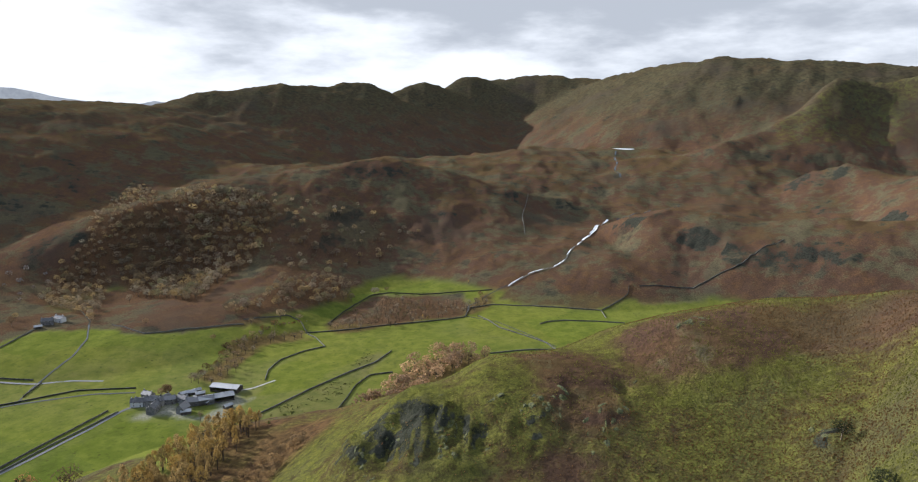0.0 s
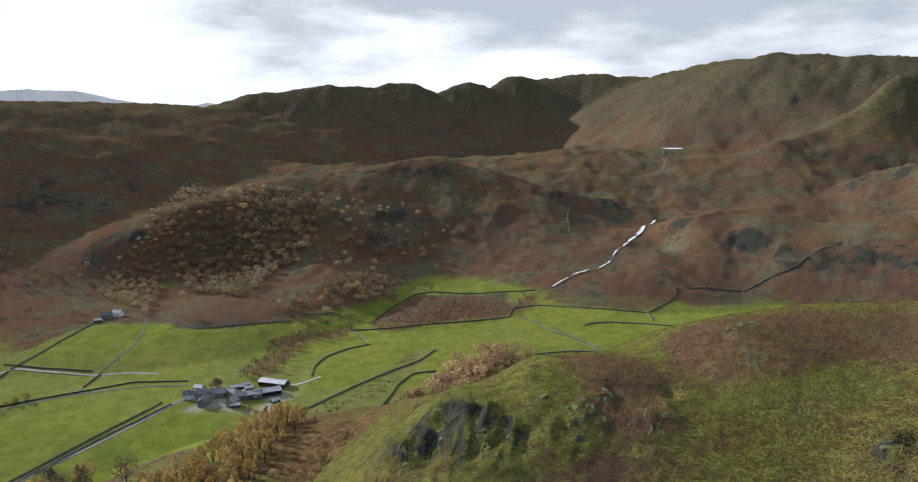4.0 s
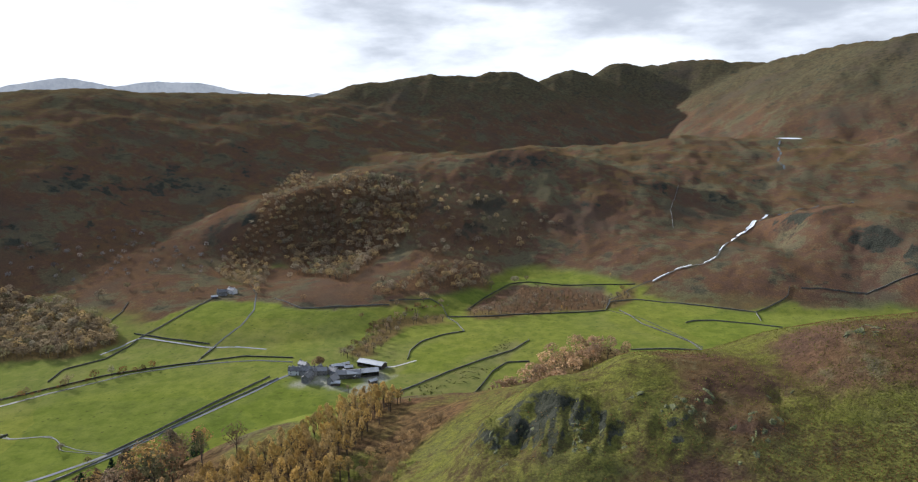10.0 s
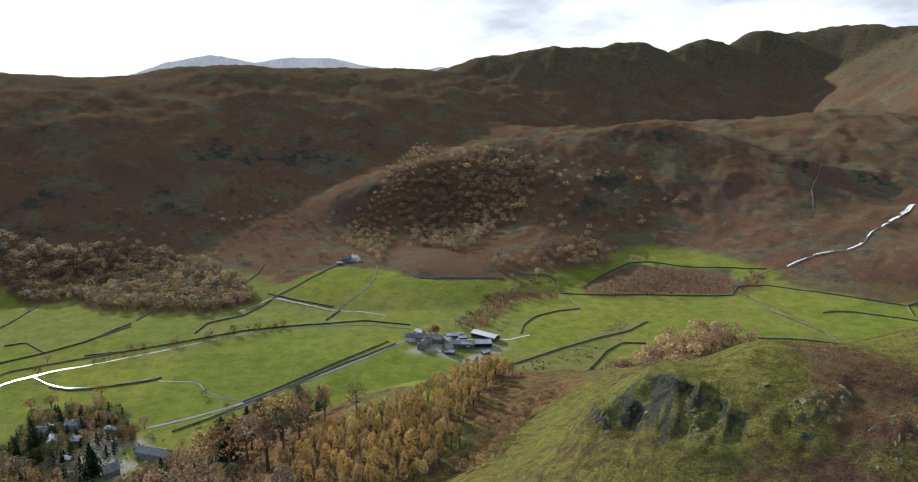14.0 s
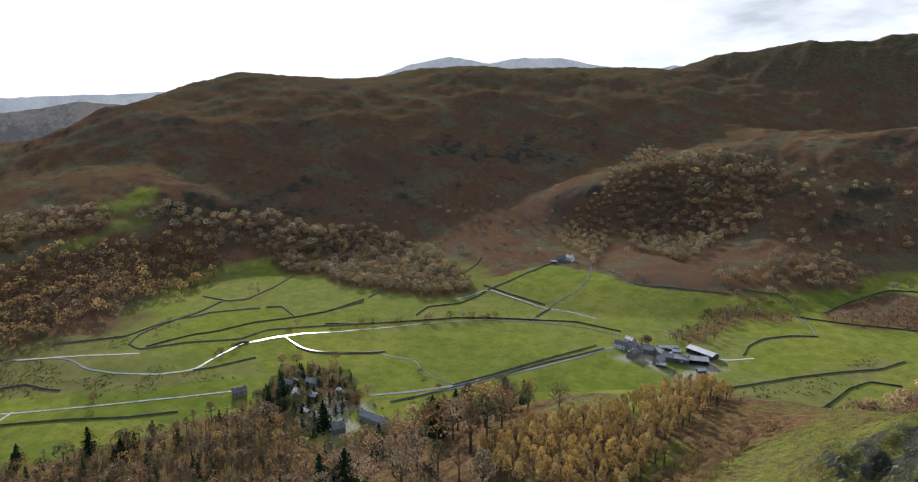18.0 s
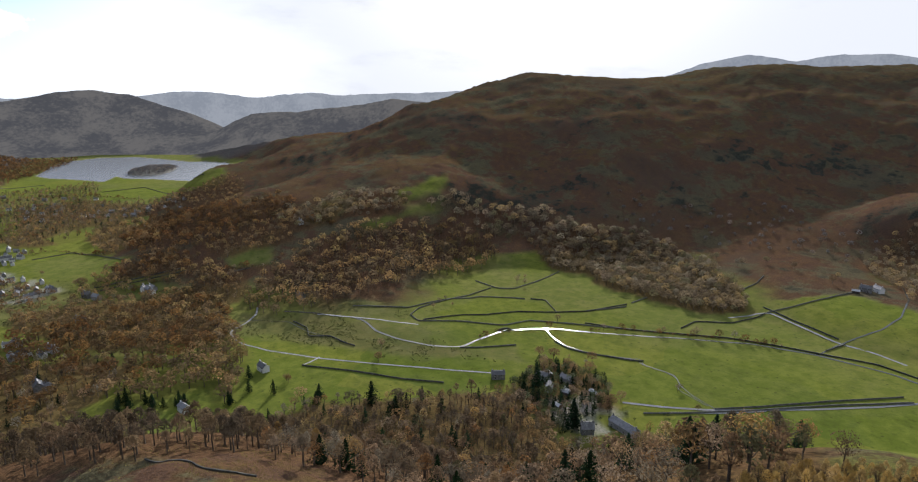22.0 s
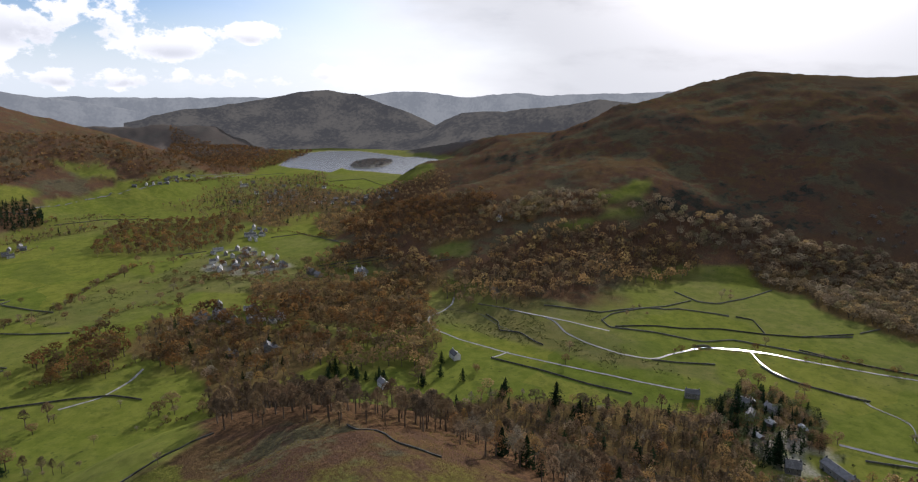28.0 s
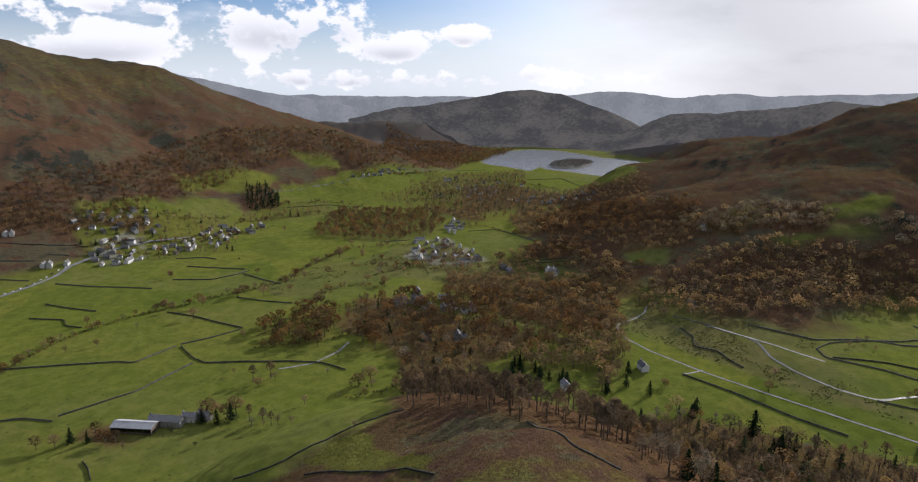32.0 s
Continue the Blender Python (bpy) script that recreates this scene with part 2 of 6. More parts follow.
    grass = n.mix(n.span(tuft, 0.35, 0.7, 0.0, 0.3), grass, n.mix(1.0, grass, (1.35, 1.25, 1.2), "MULTIPLY"))
    grass = n.mix(n.sum("MULTIPLY", tint, 0.8), grass, n.mix(n.span(patch, 0.42, 0.62), (0.082, 0.088, 0.026), (0.118, 0.104, 0.042)))
    grass = n.mix(n.span(n.noise(at, 0.17, 9.0, 0.72), 0.50, 0.64, 0.0, 0.6), grass, n.mix(1.0, grass, (0.60, 0.66, 0.78), "MULTIPLY"))
    clump = n.add("ShaderNodeTexVoronoi", Vector=at, Scale=0.13)
    own_clump = n.add("ShaderNodeSeparateColor", Color=clump.outputs["Color"])
    dark = n.sum("MULTIPLY", n.span(clump.outputs["Distance"], 0.12, 0.22, 1.0, 0.0), n.span(n.sum("ADD", own_clump.outputs[0], n.sum("MULTIPLY", large, 0.8)), 1.05, 1.2))
    grass = n.mix(n.sum("MULTIPLY", dark, 0.7), grass, (0.030, 0.036, 0.012))
    whole = n.mix(field, fell, grass)
    litter = n.mix(n.span(small, 0.35, 0.65), (0.045, 0.028, 0.016), (0.11, 0.062, 0.03))
    whole = n.mix(n.sum("MULTIPLY", wood, 0.9), whole, litter)
    dirt = n.mix(n.span(small, 0.35, 0.65), (0.12, 0.11, 0.095), (0.25, 0.235, 0.21))
    whole = n.mix(bare, whole, dirt)
    coarse = n.sum("ADD", n.sum("MULTIPLY", medium, 1.4), n.sum("ADD", n.sum("MULTIPLY", small, 0.9), n.sum("MULTIPLY", tuft, 0.5)))
    relief_on = n.sum("MULTIPLY", coarse, n.sum("SUBTRACT", 1.0, n.sum("MULTIPLY", field, 0.8)))
    gloss = 0.0
    finish(n, whole, 0.95, relief_on, 1.0, 0.9, Specular_IOR_Level=gloss, Sheen_Weight=n.span(field, 0.0, 1.0, 0.0, 0.03), Sheen_Roughness=0.5, Sheen_Tint=n.mix(field, (0.78, 0.88, 1.0), (0.85, 1.0, 0.25)))
    return m


GROUND = ground_material()


def water_material(name, rough, colour=(0.02, 0.028, 0.03)):
    m, n = material(name)
    at = n.add("ShaderNodeNewGeometry").outputs["Position"]
    wave = n.sum("ADD", n.noise(at, 0.35, 3.0), n.sum("MULTIPLY", n.noise(at, 0.03, 3.0), 3.0))
    finish(n, colour, rough, wave, 0.4, 0.35, IOR=1.33)
    return m




def plain(name, dark, light, size=1.0, rough=0.85, bump=0.0, **more):
    """A surface mottled between two colours at two scales."""
    m, n = material(name)
    at = n.add("ShaderNodeNewGeometry").outputs["Position"]
    big, fine = n.noise(at, 0.25 / size, 4.0), n.noise(at, 3.0 / size, 4.0, 0.6)
    grain = n.sum("ADD", n.sum("MULTIPLY", big, 0.5), n.sum("MULTIPLY", fine, 0.5))
    own = n.add("ShaderNodeObjectInfo").outputs["Random"]
    k = n.span(n.sum("ADD", grain, n.sum("MULTIPLY", n.sum("SUBTRACT", own, 0.5), 0.25)), 0.35, 0.65)
    more.setdefault("Specular_IOR_Level", 0.1 if rough > 0.8 else 0.5)
    finish(n, n.mix(k, dark, light), rough, fine if bump else None, bump, 0.7, **more)
    return m


def leaf_material():
    m, n = material("leaves")
    tone = n.attribute("tone").outputs[0]
    island = n.add("ShaderNodeNewGeometry").outputs["Random Per Island"]
    own = n.add("ShaderNodeObjectInfo").outputs["Random"]
    vary = n.sum("ADD", n.sum("MULTIPLY", island, 0.75), n.sum("MULTIPLY", own, 0.25))
    tint = n.mix(vary, (0.82, 0.82, 0.82), (1.22, 1.20, 1.16))
    colour = n.mix(1.0, tone, tint, "MULTIPLY")
    diffuse = n.add("ShaderNodeBsdfDiffuse", Color=colour, Roughness=0.8)
    through_leaf = n.add("ShaderNodeBsdfTranslucent", Color=colour)
    both = n.add("ShaderNodeMixShader", Fac=0.42)
    n.feed(both, "1", diffuse.outputs[0]), n.feed(both, "2", through_leaf.outputs[0])
    n.tree.links.new(both.outputs[0], n.add("ShaderNodeOutputMaterial").inputs[0])
    return m


def crag_material():
    m, n = material("crag_rock")
    at = n.add("ShaderNodeNewGeometry").outputs["Position"]
    up = n.add("ShaderNodeSeparateXYZ", Vector=n.add("ShaderNodeNewGeometry").outputs["Normal"]).outputs[2]
    fine, wide = n.noise(at, 2.4, 5.0, 0.65), n.noise(at, 0.4, 4.0)
    own = n.add("ShaderNodeObjectInfo").outputs["Random"]
    stone = n.mix(n.span(n.sum("ADD", fine, n.sum("MULTIPLY", own, 0.15)), 0.38, 0.72), (0.005, 0.006, 0.004), (0.026, 0.026, 0.018))
    moss = n.mix(n.span(fine, 0.35, 0.65), (0.022, 0.026, 0.006), (0.085, 0.088, 0.018))
    whole = n.mix(n.span(n.sum("ADD", up, n.sum("MULTIPLY", n.sum("SUBTRACT", wide, 0.5), 1.2)), 0.15, 0.60, 0.0, 0.9), stone, moss)
    finish(n, whole, 0.95, fine, 0.3, 0.8)
    return m


LEAVES = leaf_material()
BARK = plain("bark", (0.05, 0.038, 0.028), (0.15, 0.12, 0.09), 1.0, 0.95)
WALL_STONE = plain("wall_stone", (0.034, 0.034, 0.029), (0.13, 0.126, 0.108), 0.8, 0.95, 0.1)
GRAVEL = plain("gravel", (0.12, 0.118, 0.105), (0.27, 0.26, 0.235), 1.5, 0.9, 0.03)
TARMAC = plain("tarmac", (0.09, 0.09, 0.09), (0.18, 0.18, 0.175), 2.0, 0.85)
FOAM = plain("white_water", (0.35, 0.37, 0.38), (0.92, 0.94, 0.95), 1.2, 0.4, 0.3)
# lake colour lifted to add sky brightness that its own reflection lacks
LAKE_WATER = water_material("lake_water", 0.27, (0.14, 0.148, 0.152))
RIVER_WATER = water_material("river_water", 0.1, (0.03, 0.034, 0.03))
plain("slate", (0.062, 0.060, 0.058), (0.17, 0.165, 0.16), 0.6, 0.75, 0.02)
plain("tin_roof", (0.20, 0.20, 0.195), (0.34, 0.34, 0.33), 2.0, 0.75)
RENDER_WHITE = plain("white_render", (0.38, 0.38, 0.36), (0.58, 0.58, 0.56), 1.5, 0.9)
HOUSE_STONE = plain("house_stone", (0.10, 0.10, 0.095), (0.26, 0.25, 0.23), 0.6, 0.9, 0.05)
TIMBER = plain("timber", (0.05, 0.042, 0.036), (0.13, 0.11, 0.09), 0.6, 0.85)
PANE = plain("window_glass", (0.012, 0.014, 0.016), (0.03, 0.034, 0.04), 1.0, 0.08)
PAINT_WHITE = plain("car_white", (0.72, 0.73, 0.74), (0.82, 0.82, 0.82), 2.0, 0.25)
PAINT_DARK = plain("car_dark", (0.03, 0.035, 0.05), (0.07, 0.075, 0.09), 2.0, 0.25)
RUBBER = plain("rubber", (0.012, 0.012, 0.012), (0.025, 0.025, 0.025), 1.0, 0.9)
# the tarn's sky reflection is a pale surface colour
TARN_SKY_COLOUR = plain("tarn_water", (0.42, 0.45, 0.47), (0.52, 0.54, 0.56), 20.0, 0.5)
CRAG_ROCK = crag_material()


# ---- plan of the land, in metres: x and y, and z for crests ----
RIDGES, FAR_RIDGES, HAZY_RIDGES, STRIPS, WALLS, HEDGES, WOODS, ZONES, TREES = {}, {}, {}, [], [], [], [], [], []
HOUSES, VILLAGES, CARS, BRIDGES = [], [], [], []


def plan_ridge(into, name, wide, a, b, *crest):
    into[name] = (wide, a, b, list(crest))


def plan_strip(kind, wide, *line):
    STRIPS.append((kind, wide, list(line)))


def plan_wall(*line):
    WALLS.append(list(line))


def plan_hedge(*line):
    HEDGES.append(list(line))


def plan_wood(kind, spacing, high, full, *outline):
    WOODS.append((kind, spacing, high, full, list(outline)))


def plan_zone(kind, *outline):
    ZONES.append((kind, list(outline)))


def plan_trees(kind, high, *places):
    TREES.append((kind, high, list(places)))


def plan_houses(kind, turn, *places):
    HOUSES.append((kind, turn, list(places)))


def plan_village(count, *outline):
    VILLAGES.append((count, list(outline)))


def plan_cars(*places):
    CARS.extend(places)


def plan_bridge(*ends):
    BRIDGES.append(list(ends))


# ridges: width, two shape numbers, crest line
plan_ridge(RIDGES, "far_fell", 1050, 1.3, 1.7, (-1331, 2577, 262), (-1248, 2673, 366), (-1101, 2791, 425), (-855, 2928, 472), (-615, 3089, 478), (-454, 3218, 511), (-388, 3378, 439), (-205, 3594, 533), (-82, 3799, 503), (36, 3900, 581), (193, 3945, 565), (458, 3974, 599), (827, 3811, 559))
plan_ridge(RIDGES, "high_fell", 1150, 1.3, 1.6, (806, 3713, 552), (851, 3498, 568), (1011, 3141, 593), (1083, 2798, 588), (1218, 2687, 572), (1415, 2531, 545), (1515, 2473, 530), (1648, 2386, 515), (1880, 2208, 493))
plan_ridge(RIDGES, "gold_spur", 560, 1.1, 1.5, (1506, 1996, 471), (1284, 2086, 443), (1190, 2084, 450), (1077, 2032, 360), (923, 1997, 284), (771, 1900, 247))
plan_ridge(RIDGES, "mid_fell", 420, 1.5, 1.4, (959, 1153, 211), (957, 1344, 189), (904, 1498, 199), (723, 1427, 127), (551, 1449, 115))
plan_ridge(RIDGES, "fall_hill", 240, 1.4, 1.0, (282, 1146, 68), (335, 1152, 135), (401, 1163, 143), (507, 1088, 135), (591, 1044, 145), (702, 973, 150), (784, 909, 157))
plan_ridge(RIDGES, "wood_knoll", 400, 1.5, 1.0, (-538, 1028, 21), (-543, 1181, 152), (-443, 1381, 173), (-196, 1507, 209), (-32, 1500, 195), (151, 1422, 134), (254, 1275, 78))
plan_ridge(RIDGES, "moor", 900, 1.8, 1.2, (-804, 1831, 149), (-377, 1862, 176), (31, 2100, 207), (440, 2258, 210), (690, 2089, 211))
plan_ridge(RIDGES, "silver", 1190, 1.75, 1.3, (-2239, 714, 64), (-2132, 862, 204), (-2051, 925, 283), (-1969, 981, 325), (-1928, 1059, 352), (-1869, 1161, 343), (-1791, 1362, 331), (-1752, 1490, 327), (-1687, 1636, 360), (-1608, 1782, 371), (-1546, 1900, 363), (-1468, 2085, 367), (-1355, 2335, 372), (-1254, 2559, 363))
plan_ridge(RIDGES, "low_wood", 600, 1.5, 1.0, (-1551, 166, -62), (-1481, 240, 100), (-1408, 346, 132), (-1382, 405, 145), (-1277, 497, 146), (-1154, 620, 97), (-1054, 653, 1), (-944, 657, -88))
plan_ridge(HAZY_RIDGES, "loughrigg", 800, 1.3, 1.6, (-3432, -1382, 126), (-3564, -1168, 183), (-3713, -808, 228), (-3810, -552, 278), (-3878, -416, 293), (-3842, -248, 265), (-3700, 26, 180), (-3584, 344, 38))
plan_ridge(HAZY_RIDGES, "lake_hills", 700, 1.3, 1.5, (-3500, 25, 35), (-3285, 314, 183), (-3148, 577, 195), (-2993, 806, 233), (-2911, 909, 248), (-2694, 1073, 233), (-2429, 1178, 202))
plan_ridge(RIDGES, "heron", 900, 1.15, 1.15, (-1172, -1621, 437), (-1355, -1604, 435), (-1510, -1600, 417), (-1639, -1542, 377), (-1775, -1462, 366), (-1875, -1416, 359), (-1975, -1363, 316), (-2096, -1268, 258), (-2217, -1155, 212), (-2335, -1025, 157), (-2447, -878, 14))
plan_ridge(RIDGES, "east_low", 500, 1.4, 1.4, (-3389, -1485, 112), (-3390, -1211, 121), (-3371, -941, 105), (-3332, -679, 13), (-3269, -453, -246))
plan_ridge(RIDGES, "spur", 270, 1.6, 1.3, (94, 56, 280), (106, 102, 267), (98, 134, 256.1), (84, 140, 251.8), (64, 136, 250.1), (50, 132, 249.2), (37, 126, 242.3), (31, 124, 242.2), (21, 125, 243.3), (11, 125, 243.7), (6, 122, 243.2), (-1, 120, 239.6), (-9, 122, 238.7), (-17, 127, 231.9), (-28, 131, 217.8), (-51, 135, 204.2))
plan_ridge(RIDGES, "nose", 230, 1.7, 1.3, (-170, 12, 139), (-184, -14, 163.4), (-228, -31, 156), (-261, -48, 138.8), (-265, -73, 129.3))
plan_ridge(RIDGES, "helm", 300, 1.6, 1.4, (150, 30, 250), (60, -30, 215), (-70, -40, 180), (-150, 0, 160))
plan_ridge(RIDGES, "helm_back", 420, 1.5, 1.4, (240, 90, 262), (330, -40, 320), (420, -200, 380), (600, -420, 430))
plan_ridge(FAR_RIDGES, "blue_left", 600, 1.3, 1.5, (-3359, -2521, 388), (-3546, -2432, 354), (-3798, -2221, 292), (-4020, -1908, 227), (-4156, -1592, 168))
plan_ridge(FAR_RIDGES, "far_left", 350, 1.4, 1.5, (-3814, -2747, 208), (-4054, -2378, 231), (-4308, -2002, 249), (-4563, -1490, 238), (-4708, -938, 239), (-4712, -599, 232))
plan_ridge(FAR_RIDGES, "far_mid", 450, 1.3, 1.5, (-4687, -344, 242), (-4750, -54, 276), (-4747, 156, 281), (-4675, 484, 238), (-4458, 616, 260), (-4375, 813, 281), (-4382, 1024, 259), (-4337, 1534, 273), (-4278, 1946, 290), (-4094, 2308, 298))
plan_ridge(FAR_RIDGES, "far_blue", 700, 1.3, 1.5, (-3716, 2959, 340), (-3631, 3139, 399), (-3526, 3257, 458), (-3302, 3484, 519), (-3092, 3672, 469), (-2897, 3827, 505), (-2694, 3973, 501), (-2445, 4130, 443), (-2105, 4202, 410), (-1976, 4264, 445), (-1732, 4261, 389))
# the lake
LAKE = [(-2601, -475), (-2872, -481), (-3081, -460), (-3206, -356), (-3213, -212), (-3063, -94), (-2901, 13), (-2871, 87), (-2794, 157), (-2618, 200), (-2524, 250), (-2380, 289), (-2269, 238), (-2204, 167), (-2019, 101), (-2037, 77), (-2187, 99), (-2262, 40), (-2309, -29), (-2375, -102), (-2429, -192), (-2507, -223), (-2359, -249), (-2420, -300), (-2481, -365), (-2527, -423)]
ISLAND = [(-2525, -198), (-2635, -184), (-2717, -129), (-2713, -58), (-2701, -19), (-2567, -42), (-2477, -84), (-2460, -149)]
# water, tracks and walls
plan_strip("river", 3.0, (-326, 615), (-369, 613), (-433, 591), (-484, 555), (-526, 501), (-562, 448), (-592, 410), (-612, 388), (-626, 360), (-635, 328), (-618, 288), (-604, 261), (-609, 247), (-622, 227), (-653, 201), (-683, 186), (-719, 182), (-736, 171), (-750, 150), (-777, 125), (-800, 99))
plan_strip("stream", 0.7, (-622, 374), (-587, 367), (-562, 367), (-527, 381), (-509, 403), (-502, 418), (-487, 411), (-456, 423), (-439, 415), (-428, 403), (-390, 403))
plan_strip("stream", 2.0, (-572, 915), (-546, 892), (-521, 863), (-481, 810), (-447, 744), (-437, 697), (-440, 667), (-442, 636), (-435, 606), (-433, 591))
plan_strip("stream", 1.4, (80, 974), (61, 964), (43, 953), (16, 915), (11, 863), (54, 834), (88, 784), (118, 736))
plan_strip("stream", 5.0, (514, 2126), (490, 2044), (464, 1896), (446, 1846), (433, 1723))
plan_strip("stream", 0.7, (-798, 32), (-791, 69), (-764, 99), (-739, 108), (-719, 116), (-686, 140), (-655, 154))
plan_strip("stream", 0.9, (-527, 385), (-501, 413), (-486, 410), (-462, 420), (-448, 420), (-436, 412), (-413, 406), (-384, 405))
plan_strip("track", 2.2, (-394, 366), (-374, 406), (-362, 441))
plan_strip("track", 2.6, (-683, 238), (-699, 217), (-732, 176), (-764, 134))
plan_strip("track", 2.6, (-530, 260), (-556, 224), (-583, 188), (-606, 157), (-640, 112), (-684, 65), (-719, 40), (-755, 31), (-770, 34), (-789, 52), (-815, 66), (-843, 71))
plan_strip("track", 2.2, (-643, 113), (-631, 98), (-629, 92))
plan_strip("road", 3.4, (-427, 340), (-405, 366), (-385, 397), (-367, 434), (-347, 482), (-326, 542), (-317, 574), (-305, 590), (-261, 600), (-230, 589))
plan_strip("road", 3.0, (-559, 597), (-553, 636), (-544, 648), (-498, 643), (-458, 640), (-442, 640), (-410, 648), (-375, 646))
plan_strip("road", 6.0, (-651, -810), (-689, -795), (-737, -796), (-773, -801), (-829, -811), (-864, -809), (-922, -801), (-988, -783), (-1061, -750))
plan_strip("road", 4.0, (-1393, -784), (-1519, -738), (-1595, -707), (-1751, -630), (-2019, -565), (-2247, -499))
plan_strip("track", 2.6, (-552, -306), (-571, -279), (-588, -271), (-607, -265), (-635, -264))
plan_strip("track", 2.6, (-226, 617), (-210, 622), (-199, 635), (-192, 643))
plan_strip("waterfall", 3.4, (317, 1359), (299, 1324), (263, 1229), (239, 1191), (211, 1125), (189, 1077), (178, 1048), (160, 1024), (134, 1011), (110, 1002), (88, 980), (78, 968))
plan_strip("stream", 3.0, (511, 1481), (423, 1411), (368, 1397), (317, 1359))
plan_wall((349, 933), (389, 948), (429, 952), (459, 972), (509, 993))
plan_wall((272, 939), (350, 936))
plan_wall((128, 1216), (131, 1311), (156, 1436))
plan_wall((-546, 646), (-536, 684), (-531, 736), (-530, 784))
plan_wall((-620, 682), (-623, 710), (-640, 743))
plan_wall((-561, 656), (-507, 649), (-450, 647))
plan_wall((-439, 643), (-436, 609))
plan_wall((-652, 454), (-647, 480), (-645, 510))
plan_wall((-655, 526), (-665, 559))
plan_wall((-554, 519), (-565, 551), (-543, 587), (-546, 643))
plan_wall((-402, 343), (-391, 367), (-380, 396), (-366, 435), (-345, 504), (-320, 570))
plan_wall((-383, 404), (-370, 442), (-352, 506), (-331, 573))
plan_wall((-291, 430), (-270, 461), (-242, 499), (-220, 531))
plan_wall((-444, 795), (-385, 758), (-321, 781), (-277, 801))
plan_wall((-203, 644), (-208, 671), (-203, 702), (-184, 729), (-161, 747))
plan_wall((-193, 795), (-178, 779), (-161, 747))
plan_wall((-192, 553), (-176, 577), (-150, 619), (-120, 660), (-93, 691), (-78, 728))
plan_wall((-173, 532), (-138, 547), (-114, 567), (-109, 596), (-105, 628), (-94, 655), (-70, 662))
plan_wall((-197, 799), (-134, 814), (-90, 829), (-16, 848), (10, 859))
plan_wall((10, 859), (17, 902), (52, 919), (103, 906), (158, 890), (203, 879))
plan_wall((203, 879), (218, 890), (250, 918), (257, 940))
plan_wall((203, 879), (202, 844))
plan_wall((28, 863), (42, 841), (55, 809), (79, 783), (107, 750), (116, 726))
plan_wall((109, 822), (120, 832), (144, 837), (187, 830), (221, 819))
plan_wall((227, 816), (225, 786), (201, 754), (170, 742), (141, 735))
plan_wall((38, 716), (81, 725), (116, 726))
plan_wall((-175, 836), (-164, 889), (-135, 976), (-109, 990), (-55, 979), (-21, 986), (53, 967))
plan_wall((-281, 813), (-231, 844), (-211, 834), (-194, 799))
plan_wall((-542, 370), (-521, 387), (-501, 405), (-494, 417))
plan_wall((-616, 427), (-577, 459), (-543, 500), (-507, 546), (-457, 582), (-389, 622), (-331, 626))
plan_wall((-768, 180), (-740, 245), (-763, 314), (-795, 388))
plan_wall((-838, 383), (-790, 395), (-779, 417), (-798, 466), (-830, 523))
plan_wall((-717, 240), (-735, 257), (-763, 314), (-765, 356), (-742, 396), (-731, 408))
plan_wall((-728, 415), (-714, 430), (-664, 417))
plan_wall((-696, 249), (-700, 302), (-688, 375), (-664, 417), (-649, 456), (-653, 517))
plan_wall((-717, 239), (-694, 242), (-678, 292), (-650, 338), (-652, 371), (-621, 410), (-569, 469))
plan_wall((-628, 92), (-593, 137), (-554, 178), (-531, 210))
plan_wall((-974, 43), (-971, 75))
plan_wall((-761, 104), (-732, 116), (-708, 113), (-695, 136), (-668, 146), (-655, 154))
plan_wall((-602, 257), (-594, 280), (-587, 318))
plan_wall((-579, 362), (-553, 364), (-525, 383), (-498, 411))
plan_wall((-758, -771), (-757, -705), (-765, -615))
plan_wall((-887, -643), (-888, -612), (-894, -543))
plan_wall((-813, -616), (-827, -561), (-859, -542), (-889, -534))
plan_wall((-871, -534), (-844, -484), (-830, -448))
plan_wall((-757, -476), (-751, -433), (-751, -390))
plan_wall((-681, -529), (-676, -488), (-659, -436), (-650, -404))
plan_wall((-588, -443), (-613, -423), (-644, -404))
plan_wall((-487, -577), (-508, -527), (-529, -476), (-531, -457), (-581, -445))
plan_wall((-582, -439), (-556, -406), (-548, -387), (-560, -348), (-572, -301), (-575, -269), (-564, -239))
plan_wall((-418, -442), (-442, -428), (-474, -411), (-508, -406), (-545, -399))
plan_wall((-400, -483), (-408, -468), (-410, -440))
plan_wall((-363, -368), (-357, -358), (-344, -344))
plan_wall((-621, -678), (-626, -631), (-609, -614), (-608, -590))
plan_wall((-674, -706), (-666, -660), (-663, -618))
plan_wall((-819, -927), (-849, -881), (-895, -835))
plan_wall((-779, -888), (-810, -855))
plan_wall((-834, -857), (-854, -833))
plan_wall((-743, -852), (-762, -821))
plan_wall((-928, -693), (-947, -651), (-941, -624))
plan_wall((-1260, -255), (-1298, -200), (-1250, -157), (-1087, -86))
plan_wall((-1029, -138), (-1025, -80), (-1023, -14))
plan_wall((-1014, -136), (-1014, -79), (-1013, -9))
plan_wall((-1132, -393), (-1159, -349))
plan_wall((-1234, -849), (-1351, -806), (-1401, -758))
plan_wall((-1367, -711), (-1461, -650), (-1504, -575))
plan_wall((-1926, -597), (-2205, -532), (-2312, -404))
